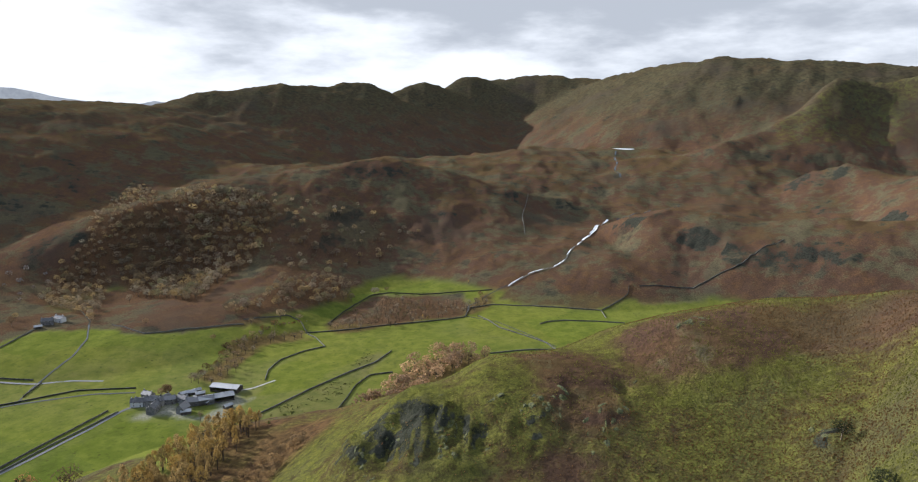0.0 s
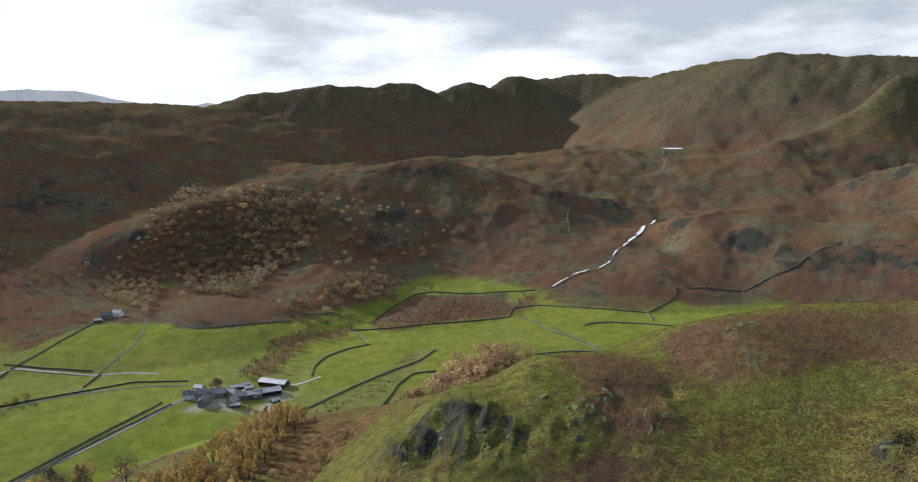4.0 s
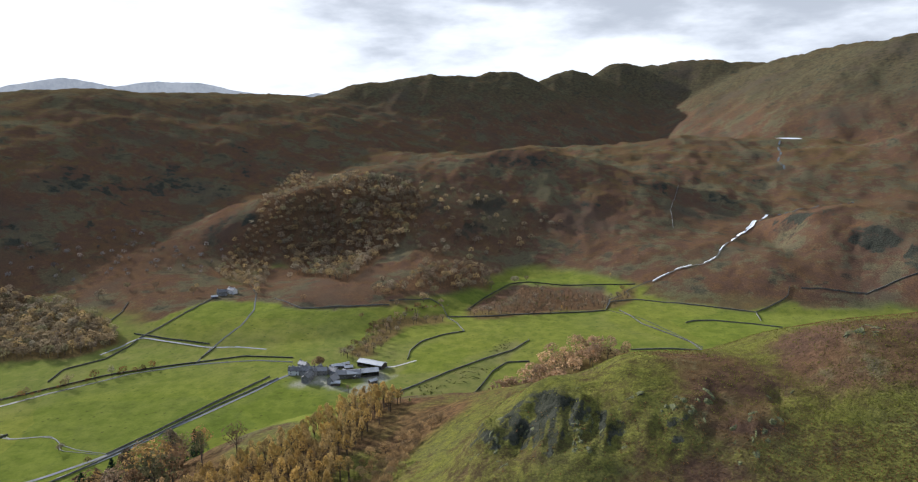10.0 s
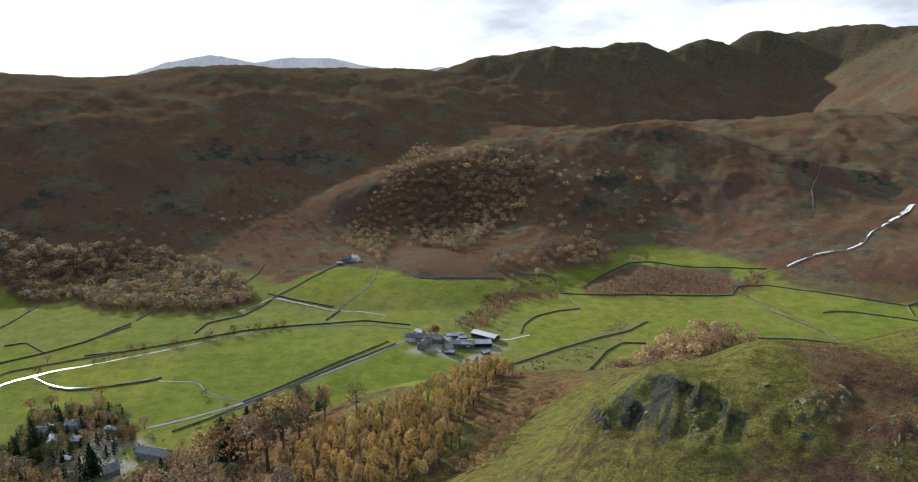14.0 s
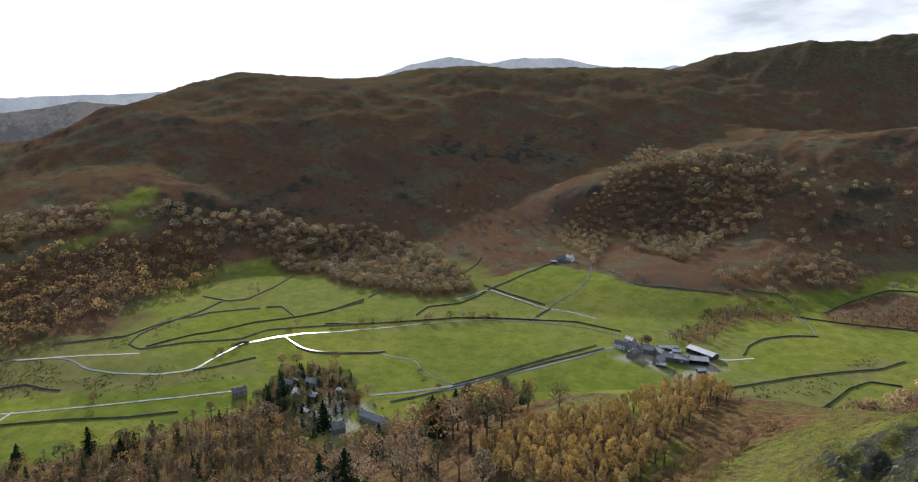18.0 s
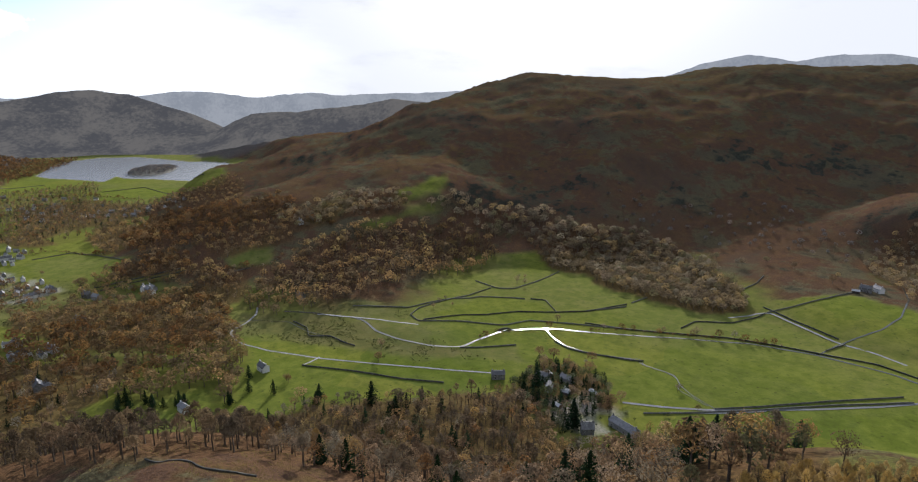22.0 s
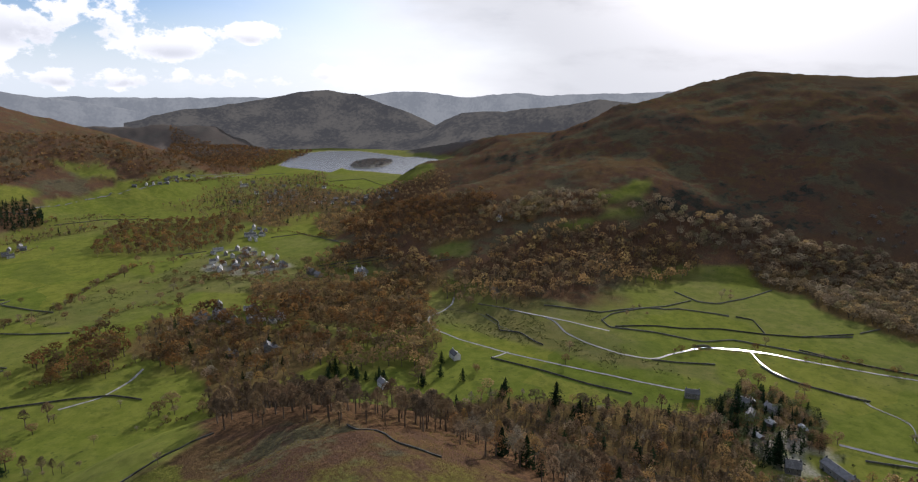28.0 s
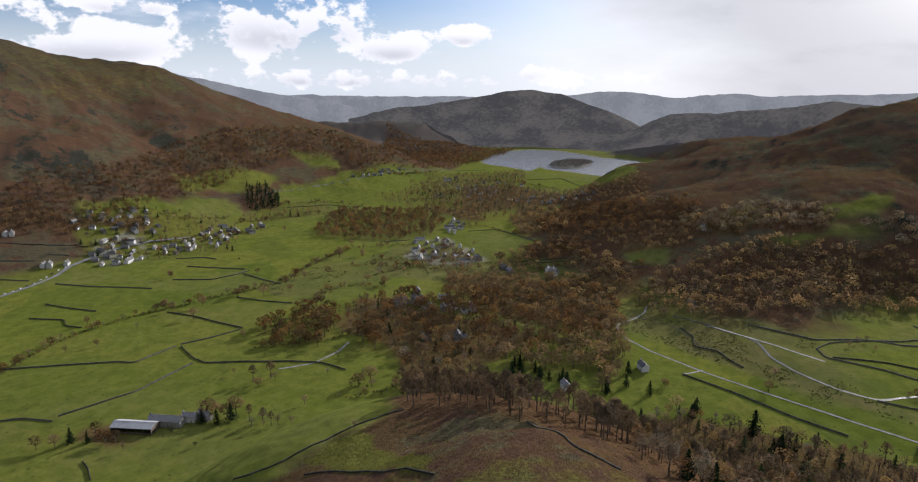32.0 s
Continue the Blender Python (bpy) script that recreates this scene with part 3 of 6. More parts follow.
plan_wall((-2074, -227), (-2124, -118), (-1738, 41))
plan_wall((-243, -162), (-247, -139), (-265, -123), (-287, -106), (-297, -94))
plan_wall((-278, -27), (-232, -4), (-223, 14))
plan_wall((-231, -119), (-230, -108), (-222, -83), (-199, -52))
# lanes lined with bushes
plan_hedge((-478, -567), (-529, -577), (-572, -580), (-602, -576), (-658, -558), (-700, -530), (-759, -499), (-810, -465), (-846, -447), (-914, -451), (-994, -446), (-1062, -430))
plan_hedge((-592, 417), (-574, 458), (-540, 497), (-507, 539), (-467, 578))
plan_hedge((-279, 641), (-276, 675), (-276, 732), (-266, 758), (-236, 808), (-205, 835))
plan_hedge((-910, -332), (-974, -294), (-963, -232), (-983, -169))
plan_hedge((-1592, -478), (-1705, -411), (-1895, -330), (-1898, -207))
plan_hedge((-1352, -747), (-1481, -658), (-1519, -580))
plan_hedge((-1207, -738), (-1298, -709), (-1351, -654), (-1434, -577))
plan_hedge((-964, -452), (-1066, -433), (-1098, -379), (-1128, -332))
plan_hedge((-718, -358), (-775, -368), (-830, -366), (-848, -330), (-842, -259))
plan_hedge((-956, -390), (-965, -334), (-993, -264))
plan_hedge((-977, -917), (-1026, -893), (-1092, -865), (-1118, -803), (-1206, -762))
plan_hedge((-1034, -747), (-1104, -725), (-1164, -676), (-1222, -670))
plan_hedge((-1764, -463), (-1727, -354), (-1647, -207))
plan_hedge((-1491, -451), (-1582, -386), (-1508, -253))
plan_hedge((-1800, -611), (-2099, -529), (-2181, -275))
plan_hedge((-1685, -754), (-1734, -656), (-1897, -570))
plan_hedge((-596, -359), (-616, -323), (-638, -286), (-658, -273))
plan_hedge((-508, -214), (-523, -187), (-549, -178))
plan_hedge((-2009, -417), (-2029, -265), (-1850, -95), (-1656, 12))
plan_hedge((-1670, -352), (-1686, -278), (-1702, -186))
plan_hedge((-1295, -279), (-1326, -234), (-1235, -141))
plan_hedge((-946, -114), (-994, -77), (-1004, 0))
plan_hedge((-981, 43), (-971, 96), (-987, 125))
plan_hedge((-1178, 142), (-1094, 192), (-1051, 224))
plan_hedge((-1050, -977), (-1135, -954), (-1284, -910), (-1359, -863))
plan_hedge((-884, -841), (-957, -800), (-1034, -747))
plan_hedge((-623, 290), (-626, 338), (-613, 382))
# woods: kind, spacing, height, how full, outline
plan_wood("orange", 21, 10, 0.8, (-1129, -988), (-1441, -1045), (-1742, -1023), (-1928, -927), (-1948, -699), (-1821, -636), (-1686, -815), (-1451, -892), (-1236, -906))
plan_wood("orange", 12, 9, 0.95, (-1584, -16), (-1633, 7), (-1659, 52), (-1667, 90), (-1594, 121), (-1276, 96), (-1261, 49))
plan_wood("red", 12, 12, 0.95, (-1528, -16), (-1261, 72), (-1268, 165), (-1175, 164), (-1129, 83), (-1140, 1), (-1175, -82), (-1363, -130), (-1534, -77))
plan_wood("orange", 12, 12, 0.9, (-1115, 1), (-1123, 83), (-1153, 171), (-1033, 153), (-1021, 74), (-1030, 37))
plan_wood("tan", 11, 11, 0.9, (-621, 915), (-657, 1028), (-643, 1095), (-776, 1443), (-764, 1551), (-712, 1512), (-583, 1127), (-582, 1050), (-550, 967), (-477, 810), (-553, 878))
plan_wood("mixed", 15, 9, 0.85, (-2002, -555), (-2162, -462), (-2337, -268), (-1894, -205), (-1600, 6), (-1499, 4), (-1700, -201), (-1520, -296), (-1579, -421), (-1809, -492))
plan_wood("orange", 12, 10, 0.9, (-1555, -415), (-1497, -291), (-1378, -236), (-1374, -303), (-1413, -328), (-1474, -383))
plan_wood("orange", 11, 12, 0.9, (-945, -225), (-954, -138), (-956, -2), (-882, 37), (-737, 33), (-752, -32), (-773, -116), (-858, -199))
plan_wood("mixed", 11, 12, 0.9, (-792, -315), (-791, -251), (-742, -157), (-737, -98), (-699, -57), (-627, -86), (-574, -142), (-572, -180), (-644, -231), (-686, -293))
plan_wood("orange", 12, 11, 0.8, (-906, -1011), (-938, -972), (-934, -912), (-1066, -839), (-1003, -805), (-961, -866), (-895, -901), (-855, -962))
plan_wood("tan", 11, 15, 1, (-970, 564), (-958, 624), (-898, 685), (-827, 749), (-748, 744), (-598, 666), (-561, 632), (-587, 586), (-643, 561), (-764, 560), (-848, 518), (-918, 538))
plan_wood("tan", 11, 15, 0.95, (-915, 660), (-884, 719), (-817, 740), (-707, 705), (-618, 674), (-559, 637), (-592, 584), (-667, 552), (-762, 538))
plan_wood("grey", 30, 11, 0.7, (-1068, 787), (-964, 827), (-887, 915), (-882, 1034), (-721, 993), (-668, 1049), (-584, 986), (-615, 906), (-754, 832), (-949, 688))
plan_wood("tan", 12.5, 16, 0.97, (-598, 1073), (-603, 1130), (-585, 1184), (-511, 1244), (-385, 1273), (-335, 1172), (-336, 1066), (-369, 987), (-370, 873), (-490, 965), (-574, 1043))
plan_wood("tan", 27, 13, 0.8, (-385, 1273), (-212, 1278), (-90, 1204), (-145, 1109), (-259, 990), (-349, 1040))
plan_wood("tan", 12, 13, 0.8, (-330, 855), (-283, 886), (-270, 962), (-207, 1003), (-168, 993), (-166, 928), (-245, 868), (-295, 822))
plan_wood("bare", 11, 11, 0.85, (-171, 822), (-117, 882), (-118, 964), (-53, 930), (8, 914), (44, 951), (33, 882), (-33, 851), (-108, 813), (-158, 793))
plan_wood("bare", 12.0, 12, 0.8, (-281, 649), (-269, 711), (-275, 748), (-252, 777), (-198, 797), (-189, 775), (-236, 749), (-247, 706), (-241, 658), (-257, 635))
plan_wood("birch", 2.8, 7.0, 0.9, (-101, 113), (-98, 130), (-82, 152), (-77, 169), (-73, 189), (-61, 186), (-55, 170), (-58, 154), (-63, 142), (-60, 130), (-63, 114), (-78, 107))
plan_wood("pink", 12.0, 19, 1, (-90, 533), (-91, 586), (-70, 616), (-55, 662), (-11, 713), (40, 709), (35, 687), (1, 663), (-28, 595), (-68, 540))
plan_wood("mixed", 10.0, 13.5, 0.95, (-511, 44), (-547, 79), (-527, 133), (-506, 197), (-479, 257), (-428, 262), (-391, 255), (-366, 277), (-372, 326), (-328, 394), (-97, 144), (-75, 128), (-73, 111), (-98, 91), (-172, 90), (-226, 48), (-259, 15))
plan_wood("garden", 7.0, 10, 0.72, (-516, 282), (-534, 316), (-514, 346), (-461, 350), (-411, 322), (-419, 281), (-398, 260), (-425, 249), (-459, 249))
plan_wood("larch", 9.6, 16.5, 0.95, (-297, -94), (-539, -174), (-579, -160), (-588, -119), (-571, -72), (-318, -16), (-520, 15), (-505, 55), (-511, 107), (-494, 145), (-506, 201), (-491, 232), (-459, 243), (-404, 240), (-364, 219), (-208, 67), (-255, 68), (-292, 50), (-260, 18), (-273, -14), (-284, -48))
plan_wood("red", 15.0, 17.9, 0.9, (-606, -250), (-662, -259), (-720, -325), (-769, -304), (-810, -267), (-819, -204), (-852, -164), (-901, -107), (-921, -40), (-886, 28), (-782, 41), (-698, 21), (-673, -32), (-642, -55), (-666, -82), (-653, -118), (-609, -128), (-614, -175), (-609, -202))
plan_wood("red", 15.0, 17.9, 0.9, (-633, -384), (-694, -375), (-745, -348), (-685, -292), (-609, -285), (-601, -330))
plan_wood("red", 15.0, 14.6, 1, (-1206, -564), (-1428, -613), (-1465, -515), (-1463, -374), (-1328, -318), (-1209, -323), (-1150, -370), (-1130, -462), (-1140, -535))
plan_wood("orange", 15.0, 17.9, 1, (-854, 45), (-923, 76), (-962, 125), (-1005, 170), (-1022, 242), (-1027, 325), (-1030, 411), (-996, 483), (-932, 475), (-887, 415), (-854, 335), (-820, 261), (-792, 188), (-779, 138), (-798, 79))
plan_wood("tan", 15.7, 17.9, 0.95, (-1059, 388), (-1097, 458), (-1077, 541), (-1018, 623), (-920, 640), (-878, 625), (-908, 562), (-962, 509), (-1035, 457))
plan_wood("orange", 13.4, 15.7, 0.9, (-924, -18), (-999, 10), (-955, 70), (-881, 47))
plan_wood("red", 16.6, 16.8, 0.85, (-1338, -124), (-1524, -33), (-1232, 61), (-1232, 174), (-1176, 183), (-1106, 94), (-1074, 12), (-1099, -75))
plan_wood("orange", 15.0, 17.9, 0.85, (-599, -77), (-630, -91), (-662, -53), (-692, -23), (-704, 3), (-663, 27), (-626, 43), (-589, 17), (-579, 6), (-608, -5), (-597, -44))
plan_wood("orange", 15.0, 17.9, 0.9, (-777, 15), (-802, 37), (-719, 40), (-631, 39), (-569, 24), (-567, 1))
plan_wood("red", 17.3, 13.4, 1, (-914, -1019), (-1012, -1039), (-1190, -1009), (-1454, -1053), (-1736, -1020), (-2045, -899), (-1972, -707), (-1849, -627), (-1747, -664), (-1828, -805), (-1591, -855), (-1401, -863), (-1231, -861), (-1115, -887), (-1012, -835), (-918, -865), (-834, -942))
plan_wood("conifer", 10.0, 14, 1, (-1388, -821), (-1448, -807), (-1408, -749), (-1346, -725), (-1289, -770))
plan_wood("mixed", 22.0, 12, 0.85, (-1610, -581), (-1918, -463), (-1964, -287), (-1757, -191), (-1661, -31), (-1237, 21), (-1439, -155), (-1366, -276), (-1509, -453))
plan_wood("mixed", 20.0, 11, 0.8, (-894, -889), (-997, -918), (-1101, -864), (-1196, -745), (-998, -626), (-908, -723), (-868, -812))
plan_wood("red", 20.4, 12, 1, (-1790, -680), (-2648, -793), (-2955, -601), (-3226, -446), (-2921, -457), (-2269, -504), (-1943, -583))
plan_wood("oak", 16.8, 11, 0.8, (-1030, -311), (-1150, -277), (-1019, -176), (-971, -196), (-968, -272))
plan_wood("orange", 15.0, 13.4, 0.9, (-950, -164), (-1055, -162), (-1085, -115), (-1110, -57), (-1083, -16), (-1030, 22), (-932, 39), (-958, -12), (-1010, -78), (-960, -119))
plan_wood("bush", 4, 5, 1, (-125, 532), (-107, 577), (-95, 570), (-94, 531), (-113, 507))
plan_wood("scrub", 3.2, 3.2, 0.8, (-56, 134), (-53, 158), (-45, 173), (-34, 157), (-41, 146), (-44, 129), (-47, 116))
plan_wood("red", 12.5, 14.6, 0.9, (-1049, -123), (-1097, -114), (-1079, -26), (-1045, 2), (-1018, -8), (-1023, -78))
plan_wood("mixed", 13, 12, 0.9, (-1850, -386), (-1911, -251), (-1727, -17), (-1561, 23), (-1597, -85), (-1546, -208), (-1410, -302))
plan_wood("orange", 13.8, 14.6, 0.9, (-1410, -192), (-1564, -161), (-1480, -56), (-1143, -45), (-1235, -141))
plan_wood("tan", 12, 14, 0.9, (-1178, 142), (-1159, 204), (-1194, 279), (-1134, 354), (-1095, 375), (-1046, 327), (-1067, 228), (-1070, 167), (-1072, 127))
plan_wood("red", 15, 13, 0.9, (-3353, -1130), (-3144, -941), (-3069, -618), (-3223, -406), (-2509, -494), (-2147, -595), (-1893, -655))
plan_wood("red", 11.2, 10.1, 0.9, (-389, -399), (-409, -406), (-411, -383), (-394, -354), (-381, -363))
plan_wood("mixed", 16, 10, 0.8, (-1249, -761), (-1359, -726), (-1466, -662), (-1431, -619), (-1280, -687), (-1203, -723))
plan_wood("mixed", 17, 11, 0.8, (-1868, -562), (-2181, -275), (-1647, -207), (-1567, -322), (-1697, -512))
# pasture, rough grass, bracken, crag and hard ground
plan_zone("field", (-823, 330), (-843, 378), (-786, 397), (-827, 527), (-585, 540), (-564, 675), (-526, 766), (-471, 777), (-351, 763), (-218, 827), (-21, 883), (89, 894), (85, 825), (-52, 683), (-83, 667), (-117, 587), (-189, 548), (-69, 152), (-394, 369), (-550, 207))
plan_zone("rough", (-823, 48), (-775, 131), (-714, 189), (-678, 231), (-590, 253), (-586, 205), (-640, 157), (-720, 80), (-754, 35))
plan_zone("rough", (-164, 858), (-132, 992), (-20, 987), (33, 921), (15, 891), (-67, 867))
plan_zone("bracken", (-448, 794), (-497, 910), (-449, 954), (-342, 841), (-301, 793), (-388, 755))
plan_zone("straw", (60, 939), (108, 982), (175, 1000), (228, 945), (257, 938), (210, 880), (101, 908))
plan_zone("straw", (261, 935), (356, 933), (364, 907), (267, 893))
plan_zone("field", (-1101, 327), (-1143, 404), (-1155, 458), (-1108, 425), (-1080, 341))
plan_zone("field", (-1024, 266), (-1055, 324), (-1040, 325), (-1013, 263))
plan_zone("field", (-824, 399), (-928, 495), (-905, 520), (-852, 521), (-763, 427))
plan_zone("field", (-866, 588), (-826, 631), (-754, 695), (-714, 709), (-779, 642))
plan_zone("field", (-1286, -939), (-1458, -896), (-1530, -807), (-1377, -790), (-1245, -884))
plan_zone("field", (-1716, -864), (-1788, -788), (-1753, -702), (-1647, -763))
plan_zone("field", (-556, -357), (-632, -260), (-635, -206), (-551, -173), (-296, -99), (-269, -118), (-246, -121), (-412, -275))
plan_zone("field", (-329, -406), (-400, -483), (-541, -417), (-627, -258), (-305, -96), (-255, -107), (-234, -141))
plan_zone("field", (-657, -82), (-695, -36), (-745, 3), (-663, 27), (-588, -33), (-586, -75))
plan_zone("moss", (-250, -115), (-262, -106), (-261, -78), (-214, -55), (-201, -54), (-245, -126))
plan_zone("bracken", (-279, -95), (-282, -52), (-246, -8), (-265, 45), (-241, 56), (-196, -47), (-224, -58))
plan_zone("bracken", (11, 130), (23, 132), (35, 122), (27, 104), (20, 95), (7, 96), (14, 104), (13, 116))
plan_zone("bracken", (42, 138), (66, 141), (96, 130), (84, 113), (65, 121), (47, 116), (37, 122))
plan_zone("crag", (-18, 116), (-10, 117), (-5, 118), (1, 118), (7, 111), (8, 105), (2, 99), (-6, 99), (-12, 99), (-17, 103))
plan_zone("crag", (-28, 131), (-20, 115), (-15, 108), (-14, 100), (-23, 106))
plan_zone("crag", (13, 111), (20, 116), (21, 111), (15, 104), (11, 102))
plan_zone("crag", (44, 136), (54, 140), (55, 136), (52, 131), (45, 132))
plan_zone("crag", (22, 102), (26, 110), (33, 119), (35, 120), (28, 106), (23, 98))
plan_zone("crag", (58, 98), (61, 98), (60, 93), (57, 90), (56, 93))
plan_zone("crag", (370, 1096), (413, 1077), (432, 1023), (392, 1013), (355, 1046))
plan_zone("crag", (197, 1577), (238, 1471), (281, 1415), (212, 1387))
plan_zone("crag", (511, 993), (540, 961), (526, 900), (505, 942))
plan_zone("hard", (-1009, -315), (-1135, -342), (-1200, -278), (-1039, -179), (-993, -210))
plan_zone("hard", (-315, 561), (-310, 599), (-245, 628), (-217, 596), (-227, 566), (-269, 560))
plan_zone("hard", (-868, -812), (-947, -843), (-1004, -818), (-924, -747), (-863, -754))
plan_zone("hard", (-457, 269), (-466, 313), (-419, 332), (-378, 312), (-403, 269))
plan_zone("mown", (-717, 32), (-658, 99), (-559, 238), (-529, 225), (-576, 154), (-636, 90), (-695, 37))
plan_zone("rough", (-1007, -380), (-1114, -349), (-1091, -186), (-984, -152), (-898, -213), (-908, -321))
plan_zone("rough", (-808, -474), (-958, -430), (-1028, -321), (-922, -279), (-806, -364), (-777, -421))
plan_zone("rough", (-189, 548), (-130, 642), (-94, 736), (-78, 714), (-108, 621), (-57, 186))
plan_zone("mown", (-644, -839), (-715, -764), (-867, -650), (-1145, -512), (-1082, -438), (-873, -471), (-710, -538), (-502, -593))
plan_zone("field", (-1318, -773), (-1638, -725), (-2211, -533), (-1733, 85), (-1594, 67), (-1898, -207), (-1634, -491), (-1347, -716))
plan_zone("field", (-1271, -761), (-1511, -779), (-1800, -607), (-2290, -374), (-1734, 58), (-1604, 53), (-1863, -208), (-1485, -509), (-1262, -652))
plan_zone("mown", (-1231, -274), (-1120, -88), (-1033, -120), (-1091, -186))
plan_zone("mown", (15, 906), (201, 859), (39, 148), (126, 740), (14, 812))
plan_zone("mown", (-351, 431), (-305, 549), (-226, 535), (-103, 162))
plan_zone("mown", (-209, 677), (-160, 746), (-105, 730), (-154, 621), (-198, 606))
plan_zone("mown", (-1121, -726), (-1145, -512), (-873, -471), (-875, -532), (-896, -638))
plan_zone("mown", (-741, -779), (-755, -607), (-653, -579), (-596, -644))
plan_zone("field", (-1079, 370), (-1075, 424), (-1048, 403), (-1042, 331))
plan_zone("field", (-1068, 45), (-1080, 129), (-970, 114), (-984, 39))
plan_zone("field", (-1159, 409), (-1179, 465), (-1121, 431), (-1104, 361))
plan_zone("field", (-992, -167), (-1028, -122), (-1028, -8), (-1004, 0), (-993, -102))
plan_zone("field", (-1159, 204), (-1170, 273), (-1113, 281), (-1071, 218), (-1090, 171))
plan_zone("field", (-1778, -622), (-2291, -471), (-1843, 31), (-1633, 40), (-1842, -200), (-1798, -376), (-1639, -580))
plan_zone("field", (-632, -70), (-706, -28), (-716, -1), (-673, 1), (-628, -27), (-614, -59))
plan_zone("field", (-1241, -264), (-1308, -205), (-1124, -92), (-1043, -124), (-1092, -199))
plan_zone("mown", (-1241, -264), (-1308, -205), (-1124, -92), (-1043, -124), (-1092, -199))
plan_zone("moss", (-1231, -1410), (-1453, -1542), (-1620, -1525), (-1742, -1436), (-1830, -1384), (-1827, -1244), (-1589, -1230), (-1363, -1267), (-1221, -1314))
plan_zone("moss", (997, 2156), (1093, 2060), (1180, 2064), (1584, 2290), (1304, 1851), (1115, 1860), (921, 1871))
plan_zone("field", (-830, -796), (-991, -929), (-1122, -898), (-1309, -821), (-1218, -693), (-978, -656))
plan_zone("rough", (-808, 54), (-767, 111), (-721, 173), (-640, 209), (-603, 251), (-582, 315), (-543, 300), (-599, 224), (-650, 153), (-724, 86), (-744, 57))
plan_zone("rough", (-787, 146), (-737, 244), (-698, 237), (-729, 175), (-762, 134))
plan_zone("mown", (-736, 41), (-533, 288), (-503, 246), (-675, 54))
plan_zone("mown", (-704, 260), (-682, 371), (-661, 410), (-644, 511), (-652, 388), (-653, 355))
plan_zone("mown", (-770, 358), (-713, 425), (-671, 417), (-709, 269))
plan_zone("hay", (-811, -752), (-814, -612), (-888, -539), (-824, -445), (-759, -499), (-765, -615))
plan_zone("hay", (-980, -505), (-1037, -443), (-954, -298), (-818, -299), (-749, -372), (-816, -441))
plan_zone("hay", (-1231, -261), (-1284, -186), (-1082, -85), (-1054, -152), (-1057, -193))
plan_zone("hay", (-665, -530), (-740, -470), (-746, -388), (-650, -404))
plan_zone("mown", (-1140, -673), (-1155, -467), (-830, -448), (-888, -539))
plan_zone("mown", (-728, -837), (-752, -770), (-760, -611), (-641, -636), (-587, -685))
plan_zone("hard", (-318, 586), (-293, 608), (-237, 613), (-203, 627), (-197, 612), (-215, 579), (-207, 545), (-230, 548), (-251, 556), (-299, 556))
plan_zone("bracken", (-561, 909), (-563, 991), (-483, 1016), (-316, 860), (-307, 790), (-387, 764), (-453, 793))
plan_zone("bracken", (-175, 836), (-164, 889), (-134, 969), (-55, 972), (5, 970), (6, 864), (-91, 836))
# single trees: kind, height, places
plan_trees("oak", 12, (-290, 608), (-294, 603))
plan_trees("bare", 10, (-234, 550), (-226, 544), (-179, 550))
plan_trees("oak", 12, (-293, 612), (-568, 788), (-298, 752), (-395, 785), (34, 953))
plan_trees("birch", 9, (17, 998), (-48, 848), (-41, 845))
plan_trees("bare", 9, (52, 1056), (61, 1057), (-82, 1194), (-112, 1186))
plan_trees("bare", 11, (-801, 433), (-788, 439), (-425, 400), (-463, 332), (-630, 397))
plan_trees("red", 7, (-388, 390), (-742, 646), (-713, 710), (-603, 611), (-780, 630))
plan_trees("bare", 13, (-631, 177))
plan_trees("oak", 6, (-732, 276), (-735, 303))
plan_trees("bare", 9, (-540, -549), (-620, -524), (-527, -297), (-384, -350), (-440, -272), (-451, -268), (-447, -252), (-453, -242), (-533, -200), (-528, -219))
plan_trees("oak", 13, (-680, -545), (-685, -524), (-773, -476), (-876, -512), (-801, -419), (-370, -417), (-376, -405), (-509, -305), (-829, -633), (-562, -529))
plan_trees("red", 13, (-748, -355), (-608, -340), (-609, -319), (-603, -183), (-595, -187), (-648, -97))
plan_trees("conifer", 15, (-436, -302), (-436, -316), (-445, -294), (-388, -386), (-385, -399))
plan_trees("conifer", 14, (-597, -75), (-603, -67), (-589, -45), (-586, -37), (-581, -20), (-494, 150), (-550, 93), (-576, 57), (-567, 17), (-497, 161))
plan_trees("conifer", 20, (-422, 285), (-485, 272), (-487, 287), (-490, 147), (-547, 94), (-133, 131), (-518, 135))
plan_trees("oak", 10, (-602, -341), (-625, -308), (-769, -300), (-1004, -335), (-1032, -270), (-1105, -268), (-1046, -151), (-1189, -627), (-875, -120))
plan_trees("bare", 8, (-531, -303), (-540, -201), (-273, -112), (-443, -263), (-581, -20))
plan_trees("oak", 14, (-1082, -438), (-1010, -389), (-1037, -443), (-945, -334), (-892, -401), (-867, -429), (-666, -481), (-1076, -379), (-937, -293))
plan_trees("bare", 9, (-805, -368), (-903, -358), (-929, -252), (-530, -343), (-487, -247), (-505, -221), (-558, -218), (-550, -252))
plan_trees("red", 10, (-1006, -353), (-969, -315), (-1036, -317), (-994, -243), (-1051, -293), (-1021, -119), (-1043, -93), (-896, -189))
